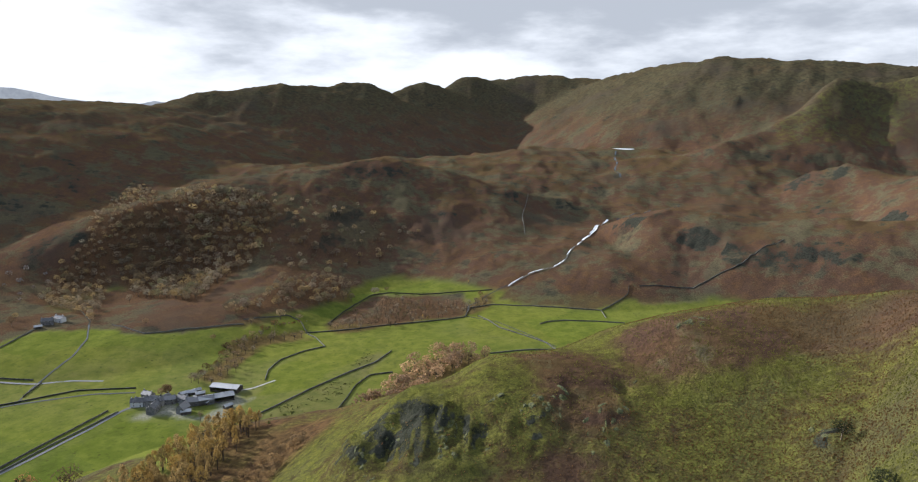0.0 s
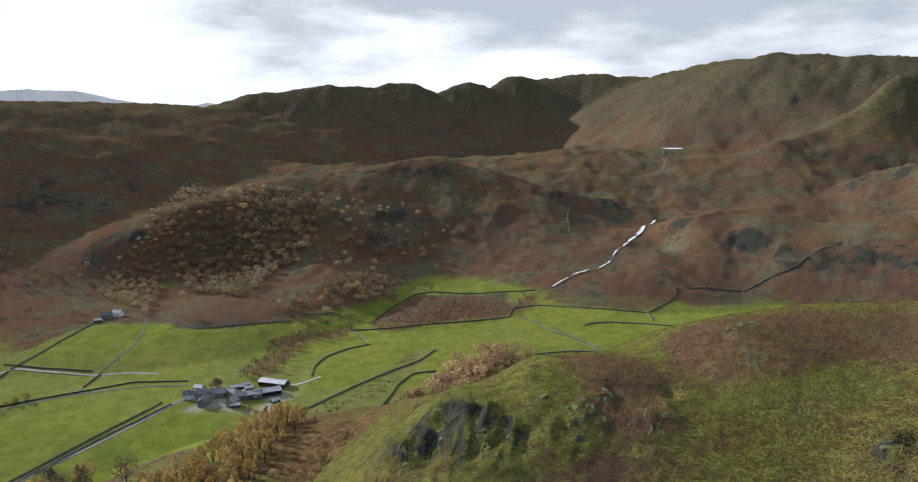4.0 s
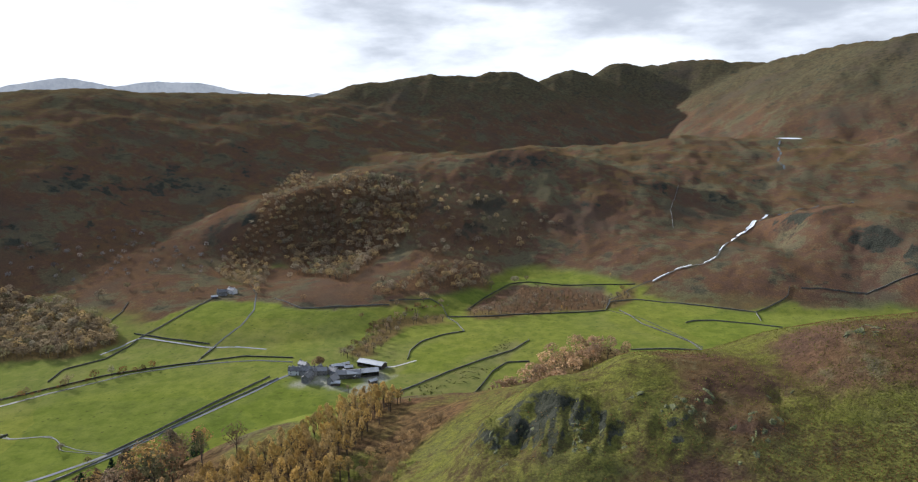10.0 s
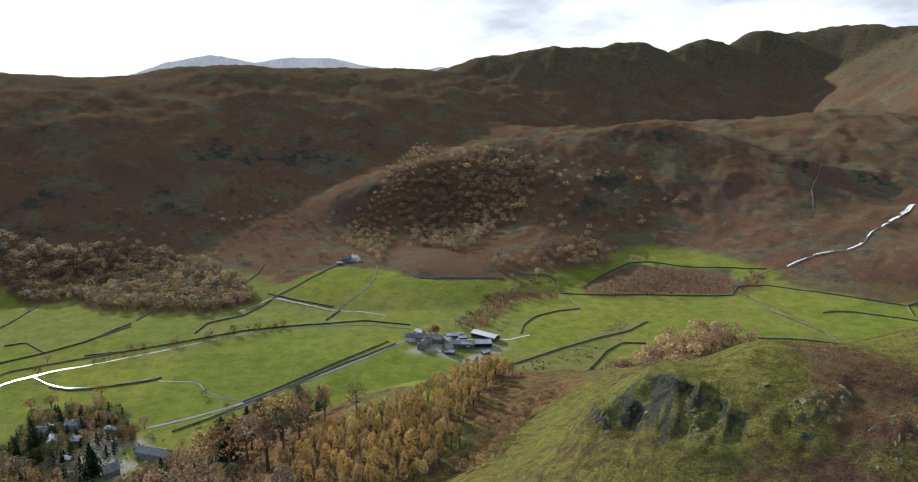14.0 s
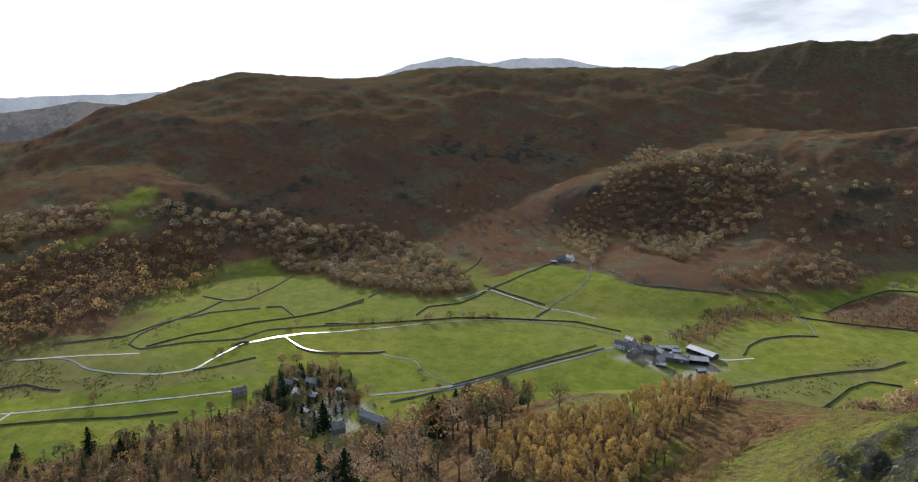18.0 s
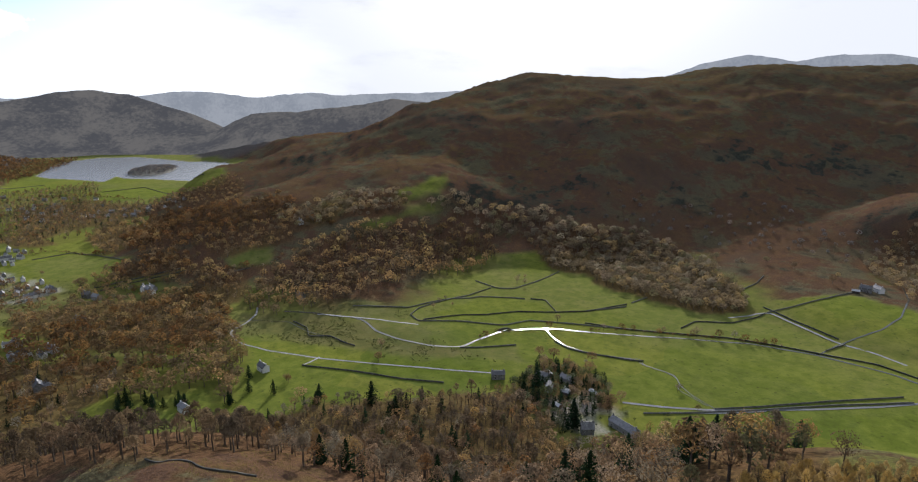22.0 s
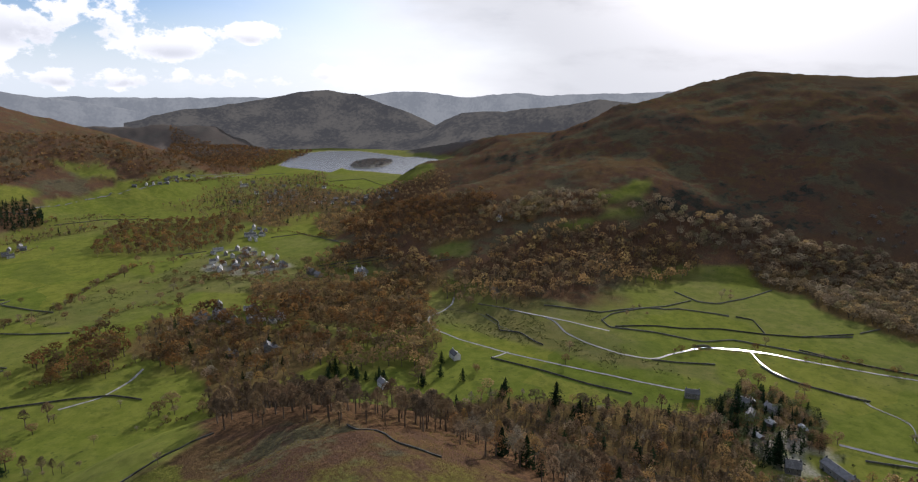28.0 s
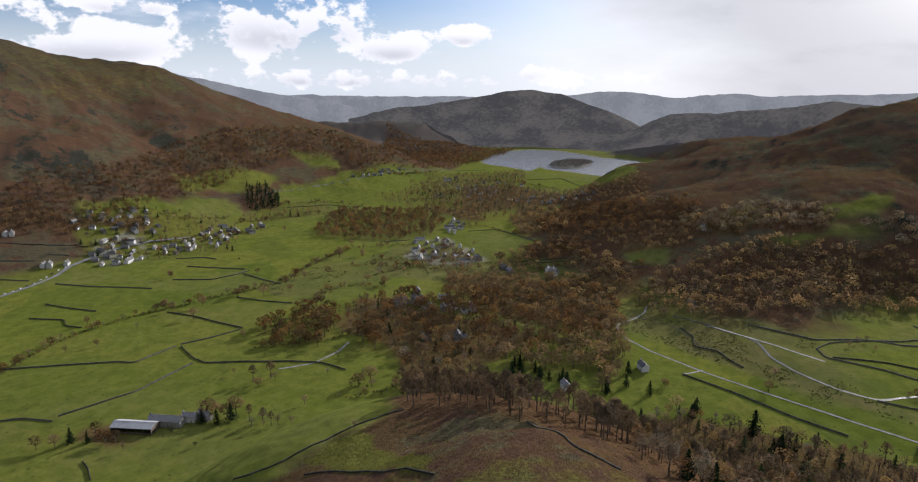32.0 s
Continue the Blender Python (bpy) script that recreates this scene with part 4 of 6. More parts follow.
plan_trees("bare", 9, (-445, 338), (-425, 403), (-528, 348), (-510, 357))
plan_trees("oak", 14, (-545, 323), (-536, 335), (-512, 366), (-416, 316), (-428, 339))
plan_trees("tan", 13, (-229, 861), (-200, 897), (-159, 933), (-130, 975), (-237, 830), (-267, 802), (-113, 992), (-505, 1137), (-491, 932))
plan_trees("tan", 12, (-698, 754), (-683, 795), (-639, 800), (-583, 818), (-776, 656), (-758, 675), (-726, 704))
plan_trees("oak", 20, (-447, -318), (-445, -308), (-449, -300), (-454, -295))
plan_trees("larch", 18, (-447, -278), (-448, -266), (-445, -257), (-521, -317), (-530, -303))
plan_trees("bush", 5, (-412, -343), (-417, -332), (-407, -347), (-456, -245), (-400, -298))
plan_trees("oak", 14, (-819, -623), (-690, -538), (-685, -545), (-710, -497), (-757, -475), (-827, -439), (-622, -387), (-999, -427), (-1024, -395), (-873, -330), (-860, -299), (-857, -440), (-773, -445), (-618, -591), (-546, -206), (-532, -213), (-534, -176))
plan_trees("bush", 4, (-534, -213), (-531, -204), (-536, -180), (-910, -733), (-948, -586))
plan_trees("conifer", 13, (-589, -73), (-597, -65), (-592, -47), (-587, -24), (-588, 36), (-524, 46), (-546, 92), (-519, 134), (-496, 150), (-502, 158))
plan_trees("red", 12, (-593, 73), (-628, 20), (-622, 29), (-604, 166))
plan_trees("bare", 10, (-826, 450), (-817, 455), (-755, 301), (-748, 290))
plan_trees("tan", 13, (-756, 758), (-753, 766), (-694, 758), (-700, 701))
plan_trees("tan", 14, (-91, 1197), (-75, 1200), (-286, 1096), (-271, 1117), (-247, 1098), (-155, 1178), (-139, 1130), (-104, 1216), (-190, 1059), (-210, 1015), (-161, 998), (-458, 1151))
plan_trees("conifer", 13, (-610, -74), (-615, -69), (-600, -52), (-595, -46), (-584, -27), (-583, -19), (-620, 39), (-569, 19), (-538, 89), (-133, 133))
plan_trees("conifer", 24, (-406, 275), (-407, 278))
plan_trees("conifer", 11, (-482, 269), (-473, 269), (-468, 273), (-499, 275), (-458, 272), (-493, 302), (-488, 305), (-489, 315), (-491, 286), (-508, 287))
plan_trees("oak", 13, (-519, 313), (-518, 319), (-509, 335), (-499, 335), (-489, 347), (-434, 322), (-422, 324), (-288, 605))
plan_trees("bush", 3, (-426, 300), (-416, 300), (-408, 303), (-407, 311), (-404, 317), (-411, 291), (-401, 294), (-406, 328), (-395, 328), (-450, 256), (-448, 262), (-391, 356), (-390, 359), (-393, 303))
plan_trees("oak", 10, (-598, 72), (-1049, -163), (-1145, -221))
plan_trees("juniper", 4, (59, 92), (52, 72))
# houses: kind, turn in degrees, places; villages: how many, outline; parked cars
plan_houses("long", 12, (-249, 587))
plan_houses("barn", 20, (-236, 594))
plan_houses("gable", 70, (-258, 569))
plan_houses("stone", 80, (-285, 589), (-287, 571))
plan_houses("shed", 40, (-219, 578), (-264, 616), (-273, 608))
plan_houses("barn", 0, (-235, 619))
plan_houses("stone", 10, (-293, 586), (-280, 589))
plan_houses("stone", -30, (-267, 591), (-306, 601))
plan_houses("shed", -20, (-255, 594), (-243, 587))
plan_houses("shed", 5, (-254, 566))
plan_houses("white", 15, (-308, 584))
plan_houses("stone", 20, (-529, 799))
plan_houses("white", -10, (-521, 812))
plan_houses("shed", 30, (-529, 780))
plan_houses("stone", 60, (-517, 261))
plan_houses("stone", 30, (-497, 299), (-483, 317))
plan_houses("gable", 70, (-395, 281))
plan_houses("long", 20, (-385, 310))
plan_houses("shed", 20, (-448, 327), (-462, 303), (-443, 282))
plan_houses("stone", -40, (-475, 293))
plan_houses("stone", 45, (-662, -182), (-788, -247), (-798, -234), (-773, -250), (-672, -139), (-753, -206))
plan_houses("white", 30, (-967, -60), (-780, -152), (-571, -20))
plan_houses("white", 20, (-631, 54))
plan_houses("stone", 50, (-877, -137))
plan_houses("white", 0, (-1095, 172))
plan_houses("white", 10, (-976, -62), (-984, -71))
plan_houses("barn", 95, (-413, -362))
plan_houses("long", 100, (-427, -343))
plan_houses("white", 95, (-437, -328))
plan_houses("stone", 80, (-442, -317))
plan_houses("white", 30, (-806, -837), (-811, -831), (-831, -818), (-847, -933), (-841, -939))
plan_houses("shed", 25, (-257, 607), (-241, 598), (-267, 610))
plan_houses("long", 15, (-298, 586))
plan_houses("shed", -10, (-452, 326), (-464, 305), (-503, 309))
plan_houses("stone", 30, (-832, 126), (-973, -63), (-976, -58), (-990, -142), (-973, -129), (-1042, -192))
plan_houses("stone", 20, (-772, -188), (-774, -181), (-676, -148), (-818, -192))
plan_village(22, (-2010, -542), (-2106, -451), (-2243, -258), (-1872, -203), (-1581, 6), (-1516, -2), (-1717, -202), (-1733, -334))
plan_village(9, (-828, -265), (-842, -238), (-795, -166), (-761, -154), (-757, -204), (-781, -248))
plan_village(26, (-1020, -318), (-1151, -341), (-1205, -279), (-1050, -186), (-1012, -214))
plan_village(10, (-1222, -295), (-1358, -308), (-1320, -267), (-1219, -264))
plan_village(22, (-854, -805), (-918, -836), (-965, -817), (-906, -733), (-863, -754))
plan_village(22, (-921, -901), (-977, -914), (-1085, -859), (-1032, -796), (-959, -830))
plan_village(14, (-964, -765), (-1050, -743), (-1004, -694), (-954, -712))
plan_village(14, (-1046, -740), (-1121, -764), (-1182, -737), (-1088, -668), (-1008, -679))
plan_village(12, (-1674, -688), (-1827, -620), (-1977, -593), (-1769, -601))
plan_village(14, (-1644, -239), (-1816, -165), (-1649, -2), (-1582, -15))
plan_village(10, (-1634, -491), (-1807, -436), (-1847, -287), (-1638, -269))
plan_village(7, (-1145, -728), (-1221, -732), (-1229, -683), (-1130, -667))
plan_cars((-699, -798), (-711, -797), (-725, -799), (-739, -802), (-751, -802), (-768, -807), (-783, -811), (-796, -813), (-809, -814), (-822, -813))
plan_bridge((-637, 320), (-635, 338))


def lattice(ix, iy, seed):
    h = (ix * 374761393 + iy * 668265263 + seed * 1442695041) & 0xFFFFFFFF
    h = ((h ^ (h >> 13)) * 1274126177) & 0xFFFFFFFF
    return ((h ^ (h >> 16)) & 0xFFFF) / 65535.0


def vnoise(x, y, seed):
    """Smooth value noise, 0 to 1, one lump per unit."""
    fx, fy = np.floor(x), np.floor(y)
    ix, iy = fx.astype(np.int64), fy.astype(np.int64)
    u, v = x - fx, y - fy
    u, v = u * u * u * (u * (u * 6 - 15) + 10), v * v * v * (v * (v * 6 - 15) + 10)
    a, b = lattice(ix, iy, seed), lattice(ix + 1, iy, seed)
    c, d = lattice(ix, iy + 1, seed), lattice(ix + 1, iy + 1, seed)
    return (a + (b - a) * u) * (1 - v) + (c + (d - c) * u) * v


def fractal(x, y, size, octaves, seed, rough=0.5):
    total, weight, amount = 0.0, 1.0, 0.0
    for i in range(octaves):
        k = 2.03 ** i / size
        turn = 0.6 * i
        p, q = x * math.cos(turn) - y * math.sin(turn), x * math.sin(turn) + y * math.cos(turn)
        total = total + weight * (vnoise(p * k + 17.3 * i, q * k - 9.1 * i, seed + i) - 0.5)
        amount += weight
        weight *= rough
    return total / amount * 2


def ridged(x, y, size, octaves, seed):
    total, weight, amount = 0.0, 1.0, 0.0
    for i in range(octaves):
        k = 2.1 ** i / size
        total = total + weight * (1 - np.abs(2 * vnoise(x * k + 5.7 * i, y * k + 3.1 * i, seed + i) - 1))
        amount += weight
        weight *= 0.5
    return total / amount - 0.6


def smooth(a, b, v):
    t = np.clip((v - a) / (b - a), 0, 1)
    return t * t * (3 - 2 * t)


def nearest(x, y, line):
    """Distance to a polyline and the height along it, evened out between its stretches."""
    best = np.full(x.shape, 1e9)
    high = np.zeros(x.shape)
    weight = np.zeros(x.shape)
    for (ax, ay, az), (bx, by, bz) in zip(line, line[1:]):
        dx, dy = bx - ax, by - ay
        t = np.clip(((x - ax) * dx + (y - ay) * dy) / (dx * dx + dy * dy + 1e-9), 0, 1)
        d = np.hypot(x - ax - t * dx, y - ay - t * dy)
        best = np.minimum(best, d)
        w = math.hypot(dx, dy) / (d + 4.0) ** 4
        high += w * (az + (bz - az) * t)
        weight += w
    return best, high / weight


def inside(x, y, outline):
    hit = np.zeros(x.shape, bool)
    for (ax, ay), (bx, by) in zip(outline, outline[1:] + outline[:1]):
        cross = (ay > y) != (by > y)
        hit ^= cross & (x < (bx - ax) * (y - ay) / (by - ay + 1e-12) + ax)
    return hit


def reach(x, y, outline):
    """Signed distance to an outline, below nought inside it."""
    best = np.full(x.shape, 1e9)
    for (ax, ay), (bx, by) in zip(outline, outline[1:] + outline[:1]):
        dx, dy = bx - ax, by - ay
        t = np.clip(((x - ax) * dx + (y - ay) * dy) / (dx * dx + dy * dy + 1e-9), 0, 1)
        best = np.minimum(best, np.hypot(x - ax - t * dx, y - ay - t * dy))
    return np.where(inside(x, y, outline), -best, best)


PLAIN = [(-2080, 110), (-1900, 20), (-1650, -40), (-1350, -60), (-1000, -150), (-1000, -420), (-1400, -560), (-1900, -600), (-2400, -560), (-2640, -500), (-2430, -140), (-2300, 60)]
TARN = (566, 2225, 220)    # a hanging pool and its level


def floor_level(x, y):
    q = np.clip(((x + 2400) * 2600 + y * 1000) / 7.76e6, 0, 1.6)
    return 2.0 + 34.0 * q * q


def outcrop(x, y):
    """Where knots of bare rock break out of the fells."""
    return smooth(0.15, 0.27, fractal(x, y, 110, 4, 131, 0.65)) * smooth(450, 800, np.hypot(x, y))


def relief(x, y):
    """Height of the land, and how far it stands above the valley floor."""
    base = floor_level(x, y)
    power = np.zeros(x.shape)
    for wide, a, b, line in RIDGES.values():
        d, crest = nearest(x, y, line)
        u = np.clip(d / wide, 0, 1)
        power += np.expm1(np.maximum(crest - base, 0) * (1 - u ** a) ** b / 9)
    up = 9 * np.log1p(power)
    crest_off = np.minimum.reduce([nearest(x, y, RIDGES[name][3])[0] for name in ("far_fell", "high_fell", "gold_spur", "silver", "heron")])
    shore = reach(x, y, LAKE)
    up = up * smooth(0, 260, shore) * (1 - 0.94 * smooth(90, -110, reach(x, y, PLAIN)))
    fell = np.clip(up / 45, 0, 1)
    r = np.hypot(x, y)
    big = np.clip(r / 1500, 0.12, 1)
    small = np.clip(r / 700, 0.25, 1)
    north = smooth(32, 16, np.degrees(np.arctan2(-x, y))) * smooth(700, 1000, r)
    up = up + fell * (big * (12 * fractal(x, y, 320, 5, 3, 0.52) + (7 + 13 * north) * ridged(x, y, 170, 4, 21) + outcrop(x, y) * 9 * ridged(x, y, 45, 3, 27) + 9 * smooth(2300, 2700, r) * ridged(x, y, 75, 3, 29))
                      + small * (4.0 * fractal(x, y, 50, 4, 31, 0.65) + 1.6 * fractal(x, y, 11, 2, 41)))
    gully = smooth(30, 260, crest_off) * smooth(1300, 1900, r) * smooth(60, 140, up)
    up = up + gully * (34 * ridged(x, y, 430, 4, 151) + 12 * ridged(x, y, 130, 3, 157))
    turn = np.degrees(np.arctan2(-x, y))
    knobs = smooth(30, 260, crest_off) * smooth(950, 1300, r) * smooth(1900, 1400, r) * smooth(22, 32, turn) * smooth(74, 62, turn) * smooth(40, 120, up)
    up = up + knobs * (30 * ridged(x, y, 300, 4, 161) + 14 * ridged(x, y, 105, 3, 167))
    for kind, outline in ZONES:
        if kind == "crag":
            mx, my = np.mean(outline, axis=0)
            pick = np.hypot(x - mx, y - my) < 130
            px, py = x[pick], y[pick]
            k = smooth(6, -8, reach(px, py, outline))
            up[pick] += k * (5.0 * ridged(px, py, 13, 4, 61) + 3.0 * np.abs(fractal(px, py, 22, 2, 66)) + 2.2 * ridged(px, py, 5.5, 2, 68))
    roll = (1 - fell) * smooth(0, 200, shore)
    up = np.maximum(up, 0) + roll * (1.6 * fractal(x, y, 160, 2, 51) + 0.25 * fractal(x, y, 40, 2, 55))
    z = base * smooth(-30, 120, shore) + up - 3.0 * (1 - smooth(-40, 6, shore))
    basin = smooth(150, 80, np.hypot(x - TARN[0], y - TARN[1]))
    z = z * (1 - basin) + (TARN[2] - 0.8) * basin
    z = z + 11.0 * smooth(12, -45, reach(x, y, ISLAND))
    return z, up


def land(x, y):
    return relief(np.asarray(x, float), np.asarray(y, float))[0]


# ---- the land, one sheet ----
def sheet(name, points, faces, mat, smooth_faces=True):
    me = bpy.data.meshes.new(name)
    points = np.asarray(points, np.float32)
    faces = np.asarray(faces, np.int32)
    k = faces.shape[1]
    me.vertices.add(len(points)), me.loops.add(faces.size), me.polygons.add(len(faces))
    me.vertices.foreach_set("co", points.ravel())
    me.loops.foreach_set("vertex_index", faces.ravel())
    me.polygons.foreach_set("loop_start", np.arange(0, faces.size, k, dtype=np.int32))
    me.polygons.foreach_set("loop_total", np.full(len(faces), k, np.int32))
    me.polygons.foreach_set("use_smooth", np.full(len(faces), smooth_faces))
    me.update(calc_edges=True)
    me.materials.append(mat)
    return me


def paint(me, name, rgb):
    layer = me.color_attributes.new(name, "FLOAT_COLOR", "POINT")
    data = np.ones((len(me.vertices), 4), np.float32)
    data[:, :3] = np.clip(rgb, 0, 1)
    layer.data.foreach_set("color", data.ravel())


def build_ground():
    fine = np.arange(-44, 144, 0.25)
    rest = np.arange(145, 315.5, 1.5)
    turn = np.radians(np.concatenate([fine, rest]))
    ring = np.concatenate([[0.02, 4, 14, 24], np.exp(np.arange(np.log(32), np.log(1500), 0.0088)), np.exp(np.arange(np.log(1510), np.log(4900), 0.0115))])
    r, a = np.meshgrid(ring, turn, indexing="ij")
    near = np.maximum(0, 1 - r / 30)
    x, y = -r * np.sin(a) + 0.7 * near, r * np.cos(a) + 0.4 * near
    z, up = relief(x, y)
    rows, cols = x.shape
    i, j = np.meshgrid(np.arange(rows - 1), np.arange(cols), indexing="ij")
    k = (j + 1) % cols
    faces = np.stack([i * cols + j, (i + 1) * cols + j, (i + 1) * cols + k, i * cols + k], -1).reshape(-1, 4)[:, ::-1]
    me = sheet("ground", np.stack([x, y, z], -1).reshape(-1, 3), faces, GROUND)
    zones, kinds = land_cover(x.ravel(), y.ravel(), z.ravel(), up.ravel())
    paint(me, "zones", zones), paint(me, "kinds", kinds)
    return tagged(new("ground", me), "green valley pastures below brown bracken fells and crags", "ground", kind="structure")


def edge(x, y, outline, soft, seed=0):
    """1 inside an outline, 0 outside, with a ragged edge."""
    xs, ys = [p[0] for p in outline], [p[1] for p in outline]
    pick = (x > min(xs) - 4 * soft) & (x < max(xs) + 4 * soft) & (y > min(ys) - 4 * soft) & (y < max(ys) + 4 * soft)
    out = np.zeros(x.shape)
    px, py = x[pick], y[pick]
    out[pick] = smooth(soft, -soft, reach(px, py, outline) + 3.0 * soft * fractal(px, py, 7 * soft, 4, 80 + seed, 0.65))
    return out


def land_cover(x, y, z, up):
    shore = reach(x, y, LAKE)
    r = np.hypot(x, y)
    field = 1 - smooth(6, 13, up + 4 * fractal(x, y, 60, 3, 71))
    field *= 1 - (1 - smooth(250, 420, r)) * smooth(3, 12, up)
    wood, bare = np.zeros(x.shape), np.zeros(x.shape)
    crag = (0.8 - 0.4 * smooth(1600, 2300, r)) * outcrop(x, y) * smooth(20, 60, up)
    tint = 0.12 + smooth(-0.1, 0.5, fractal(x, y, 200, 3, 75)) * 0.6
    lush = 0.5 * (1 - smooth(150, 330, r)) + 0.22 * smooth(250, 480, z)
    turn = np.degrees(np.arctan2(-x, y))
    # the far lake side gets the haze grey, by distance and bearing
    tint = np.maximum(tint, 0.97 * smooth(2450, 2900, r + 150 * fractal(x, y, 300, 3, 76)) * smooth(66, 78, turn))
    for kind, outline in ZONES:
        near = np.hypot(*np.mean(outline, axis=0)) < 260
        k = edge(x, y, outline, 7.0 if near and kind != "crag" else 1.5 if near else 11.0 if kind == "field" and np.hypot(*np.mean(outline, axis=0)) > 1000 else 5.0)
        if kind == "field":
            field = np.maximum(field, k)
        if kind == "mown":
            tint = tint * (1 - 0.9 * k)
        if kind == "hay":
            tint = tint * (1 - k) + 0.5 * k
        if kind in ("rough", "straw"):
            tint = np.maximum(tint, 0.8 * k)
            field = field * (1 - k * (0.15 if kind == "rough" else 0.75))
            lush = np.where(k > 0.5, -0.2, lush)
        if kind == "moss":
            lush = np.maximum(lush, (0.62 if near or np.hypot(*np.mean(outline, axis=0)) < 900 else 0.36) * k)
            field = field * (1 - k)
        if kind == "bracken":
            lush = lush * (1 - 0.62 * k)
            field = field * (1 - k)
        if kind == "crag":
            crag = np.maximum(crag, (0.5 if near else 1.0) * k)
        if kind == "hard":
            bare = np.maximum(bare, k * smooth(-0.2, 0.35, fractal(x, y, 22, 2, 83)) * 0.7)
    for kind, spacing, high, full, outline in WOODS:
        wood = np.maximum(wood, edge(x, y, outline, 6.0) * (0.95 if spacing < 14 else 0.2))
    bare = np.maximum(bare, 1 - smooth(0, 5, shore))
    return np.stack([field, wood, crag], -1), np.stack([tint, np.clip(lush, 0, 1), bare], -1)


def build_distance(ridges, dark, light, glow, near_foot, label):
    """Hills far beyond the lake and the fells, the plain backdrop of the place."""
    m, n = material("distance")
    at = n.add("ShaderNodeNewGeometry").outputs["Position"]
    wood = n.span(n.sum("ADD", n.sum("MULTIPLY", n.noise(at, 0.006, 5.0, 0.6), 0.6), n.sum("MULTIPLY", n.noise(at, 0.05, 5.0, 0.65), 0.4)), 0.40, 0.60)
    # haze over these hills is put in as a glowing surface colour
    haze_glow = n.add("ShaderNodeEmission", Color=n.mix(wood, dark, light), Strength=1.0)
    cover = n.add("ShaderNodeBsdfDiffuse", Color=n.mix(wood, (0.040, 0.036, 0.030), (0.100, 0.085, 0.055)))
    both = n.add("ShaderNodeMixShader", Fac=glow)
    n.feed(both, "1", cover.outputs[0]), n.feed(both, "2", haze_glow.outputs[0])
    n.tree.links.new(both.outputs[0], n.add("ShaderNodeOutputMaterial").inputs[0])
    for name, (wide, a, b, crest) in ridges.items():
        line = np.array(crest, float)
        along = np.concatenate([[0], np.cumsum(np.hypot(*np.diff(line[:, :2], axis=0).T))])
        s = np.arange(0, along[-1], 14.0)
        x, y, z = (np.interp(s, along, line[:, i]) for i in range(3))
        r = np.hypot(x, y)
        z = z + 8 * fractal(x, y, 190, 4, 91) + 12 * ridged(x, y, 110, 4, 93)
        across = -near_foot * np.array([1.0, 0.9, 0.8, 0.7, 0.6, 0.5, 0.4, 0.3, 0.22, 0.15, 0.09, 0.04, 0.0, -0.05, -0.2])
        drop = np.array([1.0, 0.97, 0.91, 0.83, 0.74, 0.64, 0.53, 0.41, 0.30, 0.2, 0.11, 0.04, 0, 0.06, 0.5])
        px, py = x[:, None] * (1 + across / r[:, None]), y[:, None] * (1 + across / r[:, None])
        pz = z[:, None] - drop * (z[:, None] + 4) + np.minimum(drop, 0.5) * (1 - drop ** 4) * 90 * ridged(px, py, 260, 4, 95)
        rows, cols = px.shape
        i, j = np.meshgrid(np.arange(rows - 1), np.arange(cols - 1), indexing="ij")
        faces = np.stack([i * cols + j, (i + 1) * cols + j, (i + 1) * cols + j + 1, i * cols + j + 1], -1).reshape(-1, 4)
        me = sheet("backdrop", np.stack([px, py, pz], -1).reshape(-1, 3), faces, m)
        tagged(new("backdrop", me), label, "hills", kind="structure")


build_ground()
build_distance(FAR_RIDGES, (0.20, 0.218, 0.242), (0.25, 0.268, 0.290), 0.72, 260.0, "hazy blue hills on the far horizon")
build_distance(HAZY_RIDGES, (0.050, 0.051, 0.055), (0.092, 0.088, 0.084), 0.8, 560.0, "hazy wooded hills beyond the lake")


def water_sheet(name, outline, level, mat, label, category):
    bm = bmesh.new()
    f = bm.faces.new([bm.verts.new((*p, level)) for p in outline])
    f.normal_update()
    if f.normal.z < 0:
        f.normal_flip()
    bmesh.ops.triangulate(bm, faces=[f])
    me = bpy.data.meshes.new(name)
    bm.to_mesh(me), bm.free()
    me.materials.append(mat)
    return tagged(new(name, me), label, category, kind="structure")


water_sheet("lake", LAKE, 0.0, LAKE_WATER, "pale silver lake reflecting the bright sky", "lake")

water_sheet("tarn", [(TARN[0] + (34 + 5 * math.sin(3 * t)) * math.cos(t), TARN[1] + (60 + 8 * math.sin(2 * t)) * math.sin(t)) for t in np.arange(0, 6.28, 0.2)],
            TARN[2], TARN_SKY_COLOUR, "small tarn high on the moor, sky reflection put into its colour", "tarn")


# ---- streams, tracks and walls laid along lines ----
def resample(line, step):
    line = np.array(line, float)
    along = np.concatenate([[0], np.cumsum(np.hypot(*np.diff(line, axis=0).T))])
    n = max(2, int(along[-1] / step) + 1)
    s = np.linspace(0, along[-1], n)
    # rounded corners: a running mean over the finely stepped line
    x, y = np.interp(s, along, line[:, 0]), np.interp(s, along, line[:, 1])
    if n > 6:
        kernel = np.array([1, 2, 3, 2, 1]) / 9
        x[2:-2], y[2:-2] = np.convolve(x, kernel, "valid"), np.convolve(y, kernel, "valid")
    return x, y


